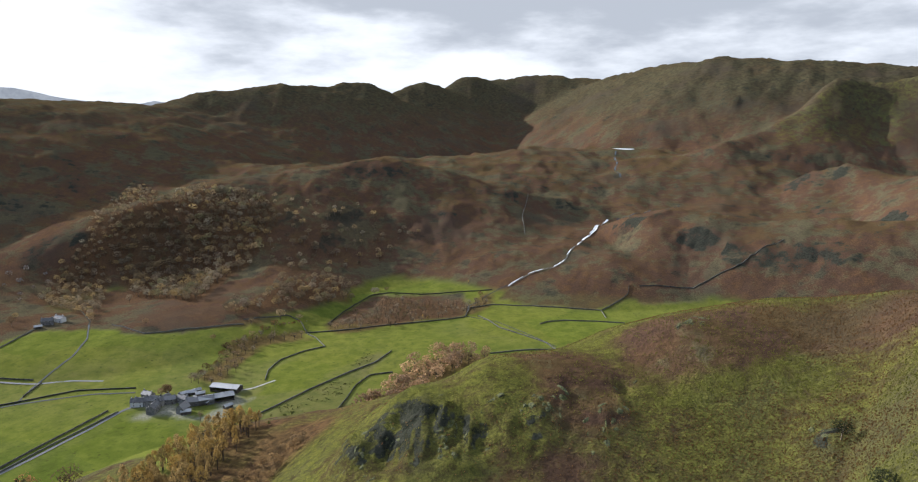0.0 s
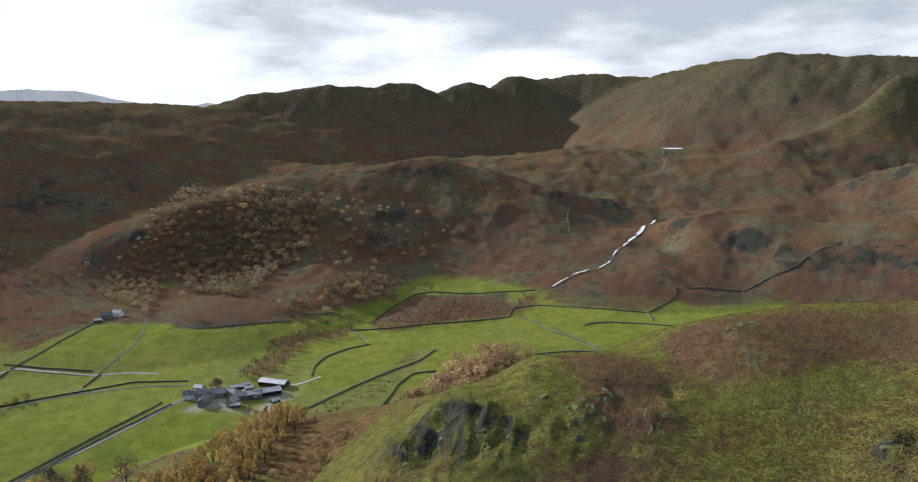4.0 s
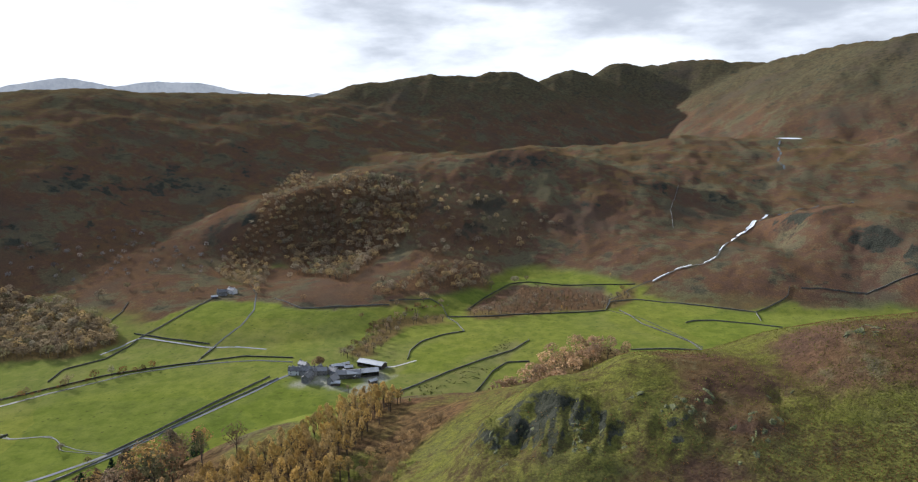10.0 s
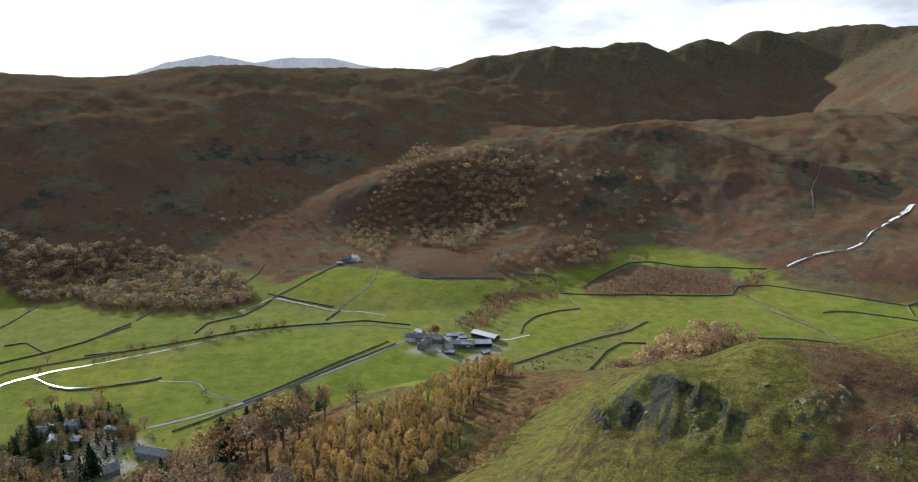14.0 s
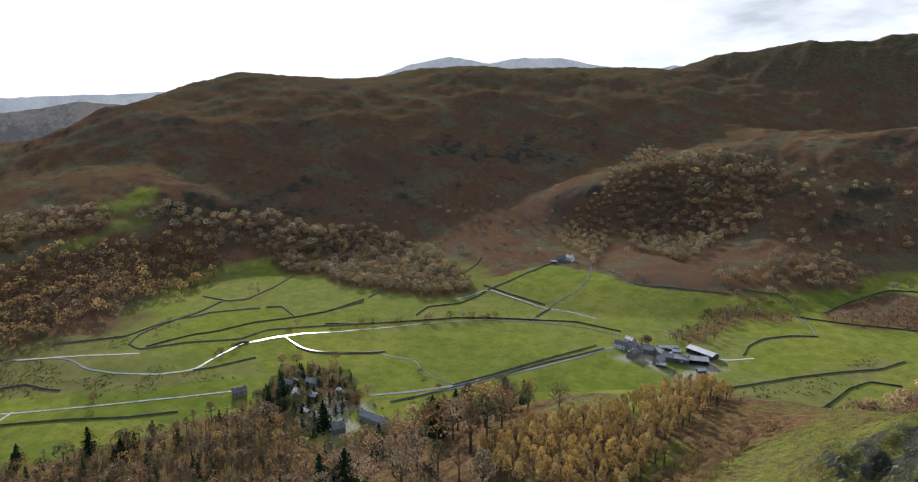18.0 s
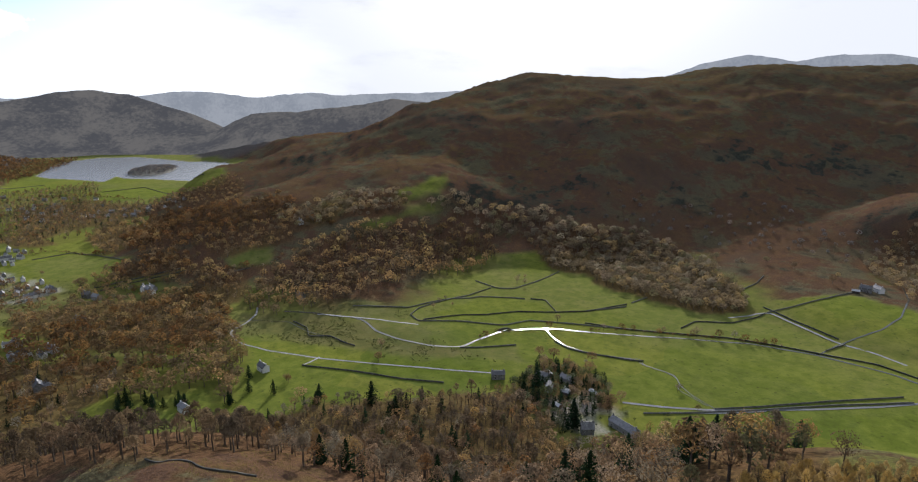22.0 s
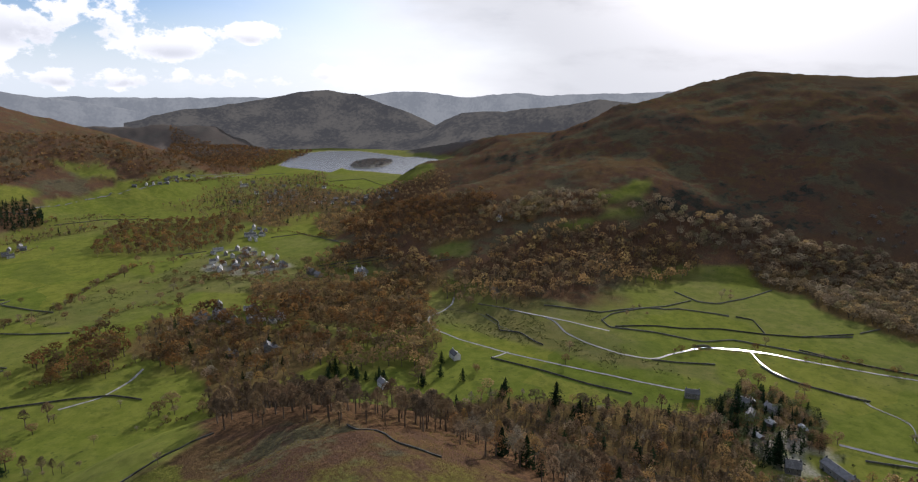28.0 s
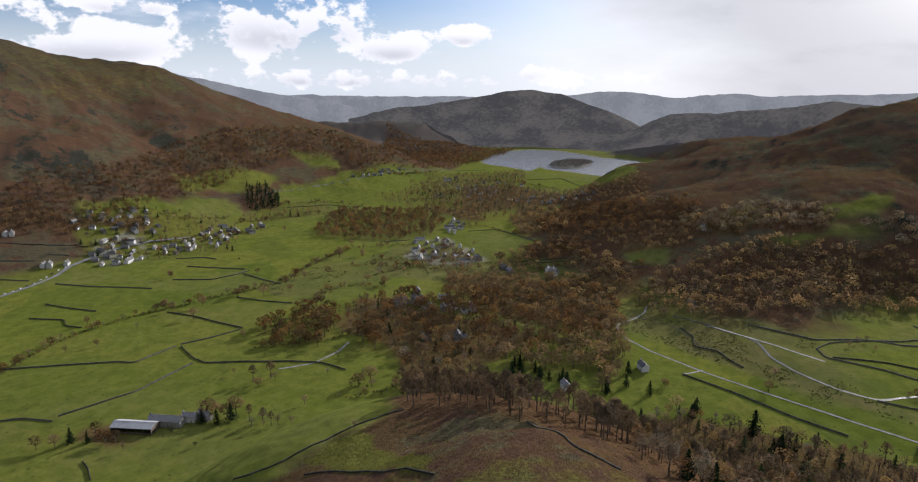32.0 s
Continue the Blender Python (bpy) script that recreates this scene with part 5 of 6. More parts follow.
def sides(x, y):
    dx, dy = np.gradient(x), np.gradient(y)
    k = np.hypot(dx, dy) + 1e-9
    return -dy / k, dx / k


def ribbon(name, line, wide, mat, lift, ragged=0.25, seed=0):
    x, y = resample(line, 3.0)
    nx, ny = sides(x, y)
    w = wide / 2 * np.maximum(0.05, 1 + ragged * fractal(x, y, 14, 3, 60 + seed))
    w2 = wide / 2 * np.maximum(0.05, 1 + ragged * fractal(x, y, 14, 3, 65 + seed))
    pts = np.stack([np.stack([x + nx * k, y + ny * k], -1) for k in (-w, np.zeros(len(x)), w2)], 1)
    z = np.maximum(land(pts[..., 0], pts[..., 1]), land(x, y)[:, None]) + lift
    i = np.arange(len(x) - 1)
    faces = np.concatenate([np.stack([i * 3 + c, i * 3 + c + 1, (i + 1) * 3 + c + 1, (i + 1) * 3 + c], -1)[:, ::-1] for c in (0, 1)])
    return new(name, sheet(name, np.concatenate([pts, z[..., None]], -1).reshape(-1, 3), faces, mat))


for kind, wide, line in STRIPS:
    if kind == "waterfall":
        fall = tagged(new("waterfall"), "white water tumbling down a rocky gill", "waterfall")
        x, y = resample(line, 4.0)
        n = len(x)
        for k, (a, b, off, w) in enumerate(((0.0, 0.06, 0.0, 1.3), (0.12, 0.34, 0.8, 1.5), (0.17, 0.30, -3.6, 0.5), (0.22, 0.38, 3.4, 0.4), (0.36, 0.44, -1.2, 0.9), (0.47, 0.55, 0.5, 0.4), (0.62, 0.68, -0.6, 0.4), (0.73, 0.80, 0.4, 0.5), (0.84, 0.90, 0.0, 0.4), (0.93, 1.0, 0.4, 0.5))):
            i, j = int(a * (n - 1)), max(int(b * (n - 1)), int(a * (n - 1)) + 2)
            cascade = ribbon("cascade", [(px + off, py + 0.4 * off) for px, py in zip(x[i:j + 1], y[i:j + 1])], wide * w, FOAM, 1.2 + 0.1 * k, 1.2, k)
            cascade.parent = fall
        tagged(ribbon("stream", line, wide * 0.7, WALL_STONE, 0.5, 0.8), "dark rocky bed of the tumbling gill", "stream", kind="structure")
    elif kind in ("river", "stream"):
        tagged(ribbon(kind, line, wide, RIVER_WATER, 0.22, 0.5), f"shining {kind} winding through the valley", kind, kind="structure")
    elif kind == "road":
        tagged(ribbon(kind, line, wide, TARMAC, 0.26, 0.08), "narrow grey tarmac lane between fields", "road", kind="structure")
    else:
        tagged(ribbon(kind, line, wide, GRAVEL, 0.24, 0.2), "pale gravel track across the pasture", "track", kind="structure")


def stone_wall(line):
    x, y = resample(line, 2.5)
    nx, ny = sides(x, y)
    z = land(x, y)
    top = (1.25 if math.hypot(x[0], y[0]) > 330 else 0.5) + 0.2 * fractal(x, y, 7, 3, 77)
    owner = tagged(new("stone_wall"), "dark drystone wall bounding a green field", "wall", group="field walls")
    owner.location = (x[0], y[0], z[0])

    def run(name, widths, heights, label=""):
        pts = np.stack([np.stack([x + nx * w - x[0], y + ny * w - y[0], z + h - z[0]], -1) for w, h in zip(widths, heights)], 1)
        c = len(widths)
        i, j = np.meshgrid(np.arange(len(x) - 1), np.arange(c), indexing="ij")
        k = (j + 1) % c
        faces = np.stack([i * c + j, i * c + k, (i + 1) * c + k, (i + 1) * c + j], -1).reshape(-1, 4)
        last = (len(x) - 1) * c
        ends = np.array([[0, 1, 2, 3][::-1], [last + q for q in range(4)]])
        piece = new(name, sheet(name, pts.reshape(-1, 3), np.concatenate([faces, ends]), WALL_STONE, False))
        piece.parent = owner
        if label:
            tagged(piece, label)

    run("wall_body", (-0.42, -0.27, 0.27, 0.42), (-1.2 + 0 * x, top, top, -1.2 + 0 * x))
    run("coping", (-0.33, -0.2, 0.2, 0.33), (top + 0.0, top + 0.2, top + 0.2, top + 0.0), "row of upright coping stones")


for line in WALLS:
    stone_wall(line)


# ---- trees ----
rng = np.random.default_rng(11)
PALETTE = {
    "tan": [(0.248, 0.183, 0.101), (0.216, 0.170, 0.103), (0.216, 0.187, 0.129), (0.271, 0.197, 0.092), (0.180, 0.142, 0.087), (0.164, 0.148, 0.080), (0.203, 0.159, 0.108), (0.149, 0.118, 0.076)],
    # far trees: the greying of haze is put into the leaf colours
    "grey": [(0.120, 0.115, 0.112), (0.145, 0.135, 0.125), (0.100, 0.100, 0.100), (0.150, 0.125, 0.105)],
    "pink": [(0.350, 0.225, 0.125), (0.305, 0.200, 0.118), (0.385, 0.255, 0.140), (0.265, 0.178, 0.110)],
    "bush": [(0.035, 0.042, 0.022), (0.048, 0.052, 0.028)],
    "juniper": [(0.030, 0.036, 0.018), (0.040, 0.044, 0.024)],
    "scrub": [(0.273, 0.180, 0.084), (0.220, 0.141, 0.066), (0.176, 0.123, 0.066)],
    "bare": [(0.189, 0.139, 0.091), (0.216, 0.148, 0.091), (0.166, 0.130, 0.086), (0.171, 0.148, 0.108)],
    "birch": [(0.340, 0.227, 0.071), (0.289, 0.187, 0.058), (0.323, 0.227, 0.091), (0.255, 0.177, 0.071)],
    "oak": [(0.195, 0.122, 0.064), (0.161, 0.101, 0.055), (0.215, 0.146, 0.079)],
    "red": [(0.150, 0.078, 0.032), (0.112, 0.065, 0.029), (0.085, 0.056, 0.029), (0.185, 0.106, 0.039), (0.130, 0.086, 0.042)],
    "orange": [(0.249, 0.161, 0.071), (0.192, 0.129, 0.063), (0.231, 0.166, 0.071), (0.156, 0.111, 0.061), (0.133, 0.098, 0.056)],
    "larch": [(0.135, 0.091, 0.055), (0.095, 0.070, 0.045), (0.159, 0.113, 0.063), (0.083, 0.064, 0.043)],
    "conifer": [(0.018, 0.034, 0.014), (0.022, 0.040, 0.020), (0.014, 0.026, 0.013)],
}
PALETTE["mixed"] = PALETTE["oak"] + PALETTE["larch"] + PALETTE["bare"] + [(0.21, 0.135, 0.058), (0.17, 0.125, 0.058), (0.26, 0.165, 0.060), (0.110, 0.100, 0.050), (0.18, 0.120, 0.070), (0.27, 0.195, 0.090), (0.135, 0.108, 0.072), (0.22, 0.120, 0.050)]
PALETTE["garden"] = PALETTE["conifer"] + [(0.06, 0.075, 0.035), (0.10, 0.11, 0.06), (0.07, 0.08, 0.03), (0.19, 0.135, 0.085)]


def limb(a, b, ra, rb, sides_n=4):
    """A tapered round piece from a to b."""
    a, b = np.array(a, float), np.array(b, float)
    w = (b - a) / (np.linalg.norm(b - a) + 1e-9)
    u = np.cross(w, (0.3, 0.9, 0.1) if abs(w[1]) < 0.9 else (1, 0, 0))
    u /= np.linalg.norm(u)
    v = np.cross(w, u)
    t = np.arange(sides_n) / sides_n * 2 * np.pi
    circle = np.cos(t)[:, None] * u + np.sin(t)[:, None] * v
    pts = np.concatenate([a + circle * ra, b + circle * rb])
    i = np.arange(sides_n)
    k = (i + 1) % sides_n
    return pts, np.concatenate([np.stack([i, k, k + sides_n], -1), np.stack([i, k + sides_n, i + sides_n], -1)])


def joined(pieces):
    pts, faces, base = [], [], 0
    for p, f in pieces:
        pts.append(p), faces.append(f + base)
        base += len(p)
    return np.concatenate(pts), np.concatenate(faces)


def leaf_cards(centres, sizes, droop=0.0, outward=None):
    """Small leaf clumps as three-cornered pieces, loosely facing outward."""
    n = len(centres)
    face = rng.normal(size=(n, 3)) if outward is None else outward + 0.42 * rng.normal(size=(n, 3))
    a = np.cross(face, rng.normal(size=(n, 3)))
    a /= np.linalg.norm(a, axis=1)[:, None]
    b = np.cross(face, a)
    b /= np.linalg.norm(b, axis=1)[:, None]
    s = np.asarray(sizes)[:, None]
    shape = rng.uniform(0.75, 1.3, (n, 3))
    pts = np.stack([centres + a * s * shape[:, 0:1], centres + (0.87 * b - 0.5 * a) * s * shape[:, 1:2], centres - (0.87 * b + 0.5 * a) * s * shape[:, 2:3]], 1)
    pts[:, :, 2] -= droop * s
    return pts.reshape(-1, 3), np.arange(3 * n).reshape(n, 3)


def tree_shape(kind, clumps):
    """Trunk and crown of a tree one unit high."""
    wood, centres, sizes, facing = [], [], [], []
    if kind == "conifer":
        wood.append(limb((0, 0, -0.05), (0, 0, 0.95), 0.022, 0.004))
        tiers = max(6, clumps // 9)
        for i in range(clumps):
            h = (i + rng.uniform(0, 1)) / clumps
            out = 0.25 * (1 - h) ** 0.85 * (0.75 + 0.35 * math.cos(h * tiers * 6.28)) * rng.uniform(0.3, 1.05)
            t = rng.uniform(0, 6.28)
            centres.append((out * math.cos(t), out * math.sin(t), 0.10 + 0.9 * h - 0.1 * out))
            facing.append((math.cos(t), math.sin(t), 0.5))
            sizes.append((0.085 * (1 - 0.55 * h)) * (60 / clumps) ** 0.4)
    else:
        slim = {"birch": 0.17, "larch": 0.22, "bare": 0.38}.get(kind, 0.44)
        low = {"birch": 0.18, "larch": 0.3, "bare": 0.22}.get(kind, 0.16)
        wood.append(limb((0, 0, -0.06), (0.01, 0.01, 0.55), 0.026, 0.014))
        mid, tall = (low + 1) / 2, (1 - low) / 2
        knobs = rng.normal(size=(11, 3))
        knobs[:, 2] = np.abs(knobs[:, 2]) * 0.9 - 0.25
        knobs /= np.linalg.norm(knobs, axis=1)[:, None]
        for d in knobs[:6 if clumps > 40 else 0]:
            wood.append(limb((0, 0, mid - 0.55 * tall), (d[0] * slim * 0.8, d[1] * slim * 0.8, mid + d[2] * tall * 0.8), 0.012, 0.003, 3))
        for i in range(clumps):
            d = rng.normal(size=3)
            d /= np.linalg.norm(d)
            if d[2] < -0.55:
                d[2] *= -1
            lump = max(0.0, float(np.max(knobs @ d)) - 0.72) / 0.28
            q = (0.66 + 0.34 * lump) * rng.uniform(0.45 if kind != "bare" else 0.15, 1.0) ** 0.45
            flat = 1.0 if d[2] > 0 else 0.75
            facing.append(d / (slim, slim, tall) * slim)
            taper = 1.1 - 0.35 * d[2] if kind in ("birch", "larch") else 1.0
            centres.append((d[0] * slim * q * taper, d[1] * slim * q * taper, mid + d[2] * tall * q * flat))
            sizes.append(rng.uniform(0.45, 1.15) * (0.50 if kind != "bare" else 0.34) * (slim / 0.44) ** 0.55 * clumps ** -0.42)
    return joined(wood), leaf_cards(np.array(centres), sizes, 0.0, np.array(facing))


def shape_kind(kind):
    if kind == "mixed":
        return rng.choice(["oak", "oak", "bare", "birch", "larch", "oak", "conifer"], p=[0.09, 0.09, 0.34, 0.18, 0.18, 0.04, 0.08])
    if kind == "garden":
        return rng.choice(["conifer", "oak"], p=[0.35, 0.65])
    return {"tan": "oak", "red": "oak", "orange": "oak", "pink": "oak", "grey": "oak", "bush": "oak", "juniper": "oak", "scrub": "oak"}.get(kind, kind)


SHAPES = {}
for kind in ("oak", "bare", "birch", "larch", "conifer"):
    for grade, clumps in (("near", 420), ("mid", 130), ("far", 52)):
        SHAPES[kind, grade] = [tree_shape(kind, clumps) for _ in range(5 if grade != "near" else 4)]


def tree_mesh(name, spots):
    """One mesh of many trees: each spot is x, y, z, height, width, turn, shape, colour."""
    pts, faces, tones, slots, base = [], [], [], [], 0
    for x, y, z, high, wide, turn, (trunk, crown), tone in spots:
        c, s = math.cos(turn), math.sin(turn)
        for slot, (p, f) in enumerate((trunk, crown)):
            q = np.stack([(p[:, 0] * c - p[:, 1] * s) * high * wide + x, (p[:, 0] * s + p[:, 1] * c) * high * wide + y, p[:, 2] * high + z], -1)
            pts.append(q), faces.append(f + base), slots.append(np.full(len(f), slot))
            tones.append(np.broadcast_to(tone, q.shape))
            base += len(q)
    me = sheet(name, np.concatenate(pts), np.concatenate(faces), BARK, False)
    me.materials.append(LEAVES)
    me.polygons.foreach_set("material_index", np.concatenate(slots).astype(np.int32))
    paint(me, "tone", np.concatenate(tones))
    return me


TAKEN = {}


def free_spot(x, y, gap):
    """Keeps trunks apart, across the woods too."""
    i, j = int(x // 6), int(y // 6)
    for a in (i - 1, i, i + 1):
        for b in (j - 1, j, j + 1):
            for p, q in TAKEN.get((a, b), ()):
                if (p - x) ** 2 + (q - y) ** 2 < gap * gap:
                    return False
    TAKEN.setdefault((i, j), []).append((x, y))
    return True


def spot(kind, x, y, z, high, grade):
    form = shape_kind(kind)
    tone = PALETTE["conifer" if form == "conifer" else kind]
    if kind in ("mixed", "garden") and form == "oak":
        tone = [t for t in tone if t[1] > 0.05]
    tone = np.array(tone[rng.integers(len(tone))]) * rng.uniform(0.68, 1.3)
    broad = rng.uniform(0.95, 1.3) * (1.45 if form == "conifer" else 1.0)
    options = SHAPES[form, grade]
    return x, y, z - 0.2, high * rng.uniform(0.72, 1.18), broad, rng.uniform(0, 6.28), options[rng.integers(len(options))], tone


WOOD_LABEL = {
    "tan": "woodland of tan and grey half-bare trees", "bare": "belt of bare pinkish-brown riverside trees", "birch": "stand of golden autumn birches",
    "grey": "scattered fellside trees with haze grey in their colour",
    "pink": "rounded pinkish-tan oaks at the foot of the spur", "bush": "dark green bush beside the oaks", "scrub": "golden-brown scrub and bracken on the slope",
    "oak": "rusty autumn oaks at the hill's foot", "red": "red-brown autumn woodland", "orange": "orange and brown autumn woodland",
    "larch": "tall brown larches and bare trees on a slope", "conifer": "dark green conifer plantation",
    "mixed": "mixed autumn woodland in brown, orange and yellow", "garden": "dark evergreens and shrubs round garden houses",
}


def clear_of(x, y, lines, gap):
    for line in lines:
        xs, ys = [p[0] for p in line], [p[1] for p in line]
        if min(xs) - gap < x < max(xs) + gap and min(ys) - gap < y < max(ys) + gap:
            d, _ = nearest(np.array([x], float), np.array([y], float), [(*p, 0) for p in line])
            if d[0] < gap:
                return False
    return True


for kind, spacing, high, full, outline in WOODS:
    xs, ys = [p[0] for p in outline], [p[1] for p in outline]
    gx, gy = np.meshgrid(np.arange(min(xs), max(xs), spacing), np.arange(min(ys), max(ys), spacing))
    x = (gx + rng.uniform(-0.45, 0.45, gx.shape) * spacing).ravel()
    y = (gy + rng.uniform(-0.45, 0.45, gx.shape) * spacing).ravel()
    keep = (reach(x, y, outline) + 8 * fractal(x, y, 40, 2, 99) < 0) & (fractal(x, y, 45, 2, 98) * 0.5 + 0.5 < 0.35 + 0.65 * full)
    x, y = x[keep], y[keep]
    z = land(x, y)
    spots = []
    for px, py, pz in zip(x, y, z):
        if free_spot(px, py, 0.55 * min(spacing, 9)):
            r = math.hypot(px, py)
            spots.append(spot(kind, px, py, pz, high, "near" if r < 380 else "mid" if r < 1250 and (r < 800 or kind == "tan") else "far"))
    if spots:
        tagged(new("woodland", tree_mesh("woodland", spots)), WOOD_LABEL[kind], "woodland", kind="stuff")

gx, gy = np.meshgrid(np.arange(-2740, -2450, 11.0), np.arange(-210, -10, 11.0))
gx, gy = gx.ravel() + rng.uniform(-5, 5, gx.size), gy.ravel() + rng.uniform(-5, 5, gx.size)
keep = reach(gx, gy, ISLAND) < -5
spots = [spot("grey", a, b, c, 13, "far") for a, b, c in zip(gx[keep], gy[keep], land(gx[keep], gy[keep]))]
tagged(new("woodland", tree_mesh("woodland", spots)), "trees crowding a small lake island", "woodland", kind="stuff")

for line in HEDGES:
    x, y = resample(line, 2.8)
    x, y = x + rng.normal(0, 1.2, len(x)), y + rng.normal(0, 1.2, len(y))
    spots = [spot("red" if rng.random() < 0.6 else "bare", a, b, c - 0.6, rng.uniform(2.0, 5.5) if rng.random() < 0.82 else rng.uniform(8.0, 13.0), "mid" if math.hypot(a, b) < 1100 else "far") for a, b, c in zip(x, y, land(x, y))]
    tagged(new("hedge", tree_mesh("hedge", spots)), "scrubby bare hedge along a lane", "hedge", kind="stuff")

TREE_LABEL = {"oak": "rounded brown autumn tree in a field", "bare": "bare grey tree standing in a pasture", "birch": "small golden autumn birch",
              "red": "russet autumn tree by the field edge", "larch": "tall dark half-bare tree beside a farm", "juniper": "low dark juniper bush on a grassy slope", "bush": "dark green shrub beside a farm", "tan": "pale tan half-bare tree on the fellside", "conifer": "dark green conifer standing above its neighbours"}
for kind, high, places in TREES:
    for px, py in places:
        pz = float(land(np.array([px]), np.array([py]))[0])
        x, y, z, h, w, turn, (trunk, crown), tone = spot(kind, 0, 0, 0, high, "near")
        owner = tagged(new("tree"), TREE_LABEL[kind], "tree", group="field trees")
        owner.location, owner.rotation_euler = (px, py, pz - 0.2), (0, 0, turn)
        for name, (p, f), mat in (("trunk", trunk, BARK), ("crown", crown, LEAVES)):
            me = sheet(name, p * (h * w, h * w, h), f, mat, False)
            paint(me, "tone", np.broadcast_to(tone, p.shape))
            new(name, me).parent = owner


# ---- houses ----
def boxes(*sizes):
    """One bmesh of bevelled blocks, each given as x0, y0, z0, x1, y1, z1."""
    bm = bmesh.new()
    for x0, y0, z0, x1, y1, z1 in sizes:
        block = bmesh.ops.create_cube(bm, size=1.0)["verts"]
        bmesh.ops.scale(bm, verts=block, vec=(x1 - x0, y1 - y0, z1 - z0))
        bmesh.ops.translate(bm, verts=block, vec=((x0 + x1) / 2, (y0 + y1) / 2, (z0 + z1) / 2))
    return bm


def solid(pts, faces):
    bm = bmesh.new()
    vs = [bm.verts.new(p) for p in pts]
    for f in faces:
        bm.faces.new([vs[i] for i in f])
    bmesh.ops.recalc_face_normals(bm, faces=bm.faces[:])
    return bm


def part(name, bm, mat, parent, label=""):
    me = bpy.data.meshes.new(name)
    bm.to_mesh(me), bm.free()
    me.materials.append(mat)
    ob = new(name, me)
    ob.parent = parent
    if label:
        tagged(ob, label)
    return ob


def gabled(long, deep, eave, ridge):
    """House body with gable ends, its foot set into the ground."""
    a, b = long / 2, deep / 2
    pts = [(x, y, z) for x in (-a, a) for y, z in ((-b, -1.5), (-b, eave), (0, ridge), (b, eave), (b, -1.5))]
    return solid(pts, [(0, 1, 2, 3, 4), (5, 6, 7, 8, 9), (0, 1, 6, 5), (3, 4, 9, 8), (0, 4, 9, 5), (1, 2, 7, 6), (2, 3, 8, 7)])


def slope(long, deep, eave, ridge, side, over=0.45, thick=0.22):
    """One side of a pitched roof, with overhang and thickness."""
    a, b = long / 2 + over, deep / 2 + over
    drop = (ridge - eave) / (deep / 2) * over
    y0, z0, y1, z1 = 0.0, ridge + 0.02, side * b, eave - drop + 0.02
    pts = [(x, y, z) for x in (-a, a) for y, z in ((y0, z0), (y1, z1), (y1, z1 + thick), (y0, z0 + thick))]
    return solid(pts, [(0, 1, 2, 3), (4, 5, 6, 7), (0, 1, 5, 4), (1, 2, 6, 5), (2, 3, 7, 6), (0, 3, 7, 4)])


HOUSE_KINDS = {
    "stone": (13.0, 7.5, 5.2, 8.2, "house_stone", "slate", "grey stone house with a dark slate roof"),
    "white": (12.0, 7.0, 5.0, 7.8, "white_render", "slate", "white rendered house with a grey slate roof"),
    "long": (26.0, 8.5, 4.6, 7.6, "house_stone", "slate", "long low stone building with a slate roof"),
    "gable": (10.0, 8.0, 5.0, 9.2, "house_stone", "slate", "steep-gabled slate house among garden trees"),
    "terrace": (24.0, 8.0, 5.4, 8.6, "white_render", "slate", "row of pale village houses under slate"),
    "shed": (8.0, 5.0, 2.6, 3.9, "timber", "tin_roof", "small shed with a pale tin roof"),
    "barn": (32.0, 12.0, 5.0, 7.2, "timber", "tin_roof", "open-fronted farm barn with pale roof"),
}


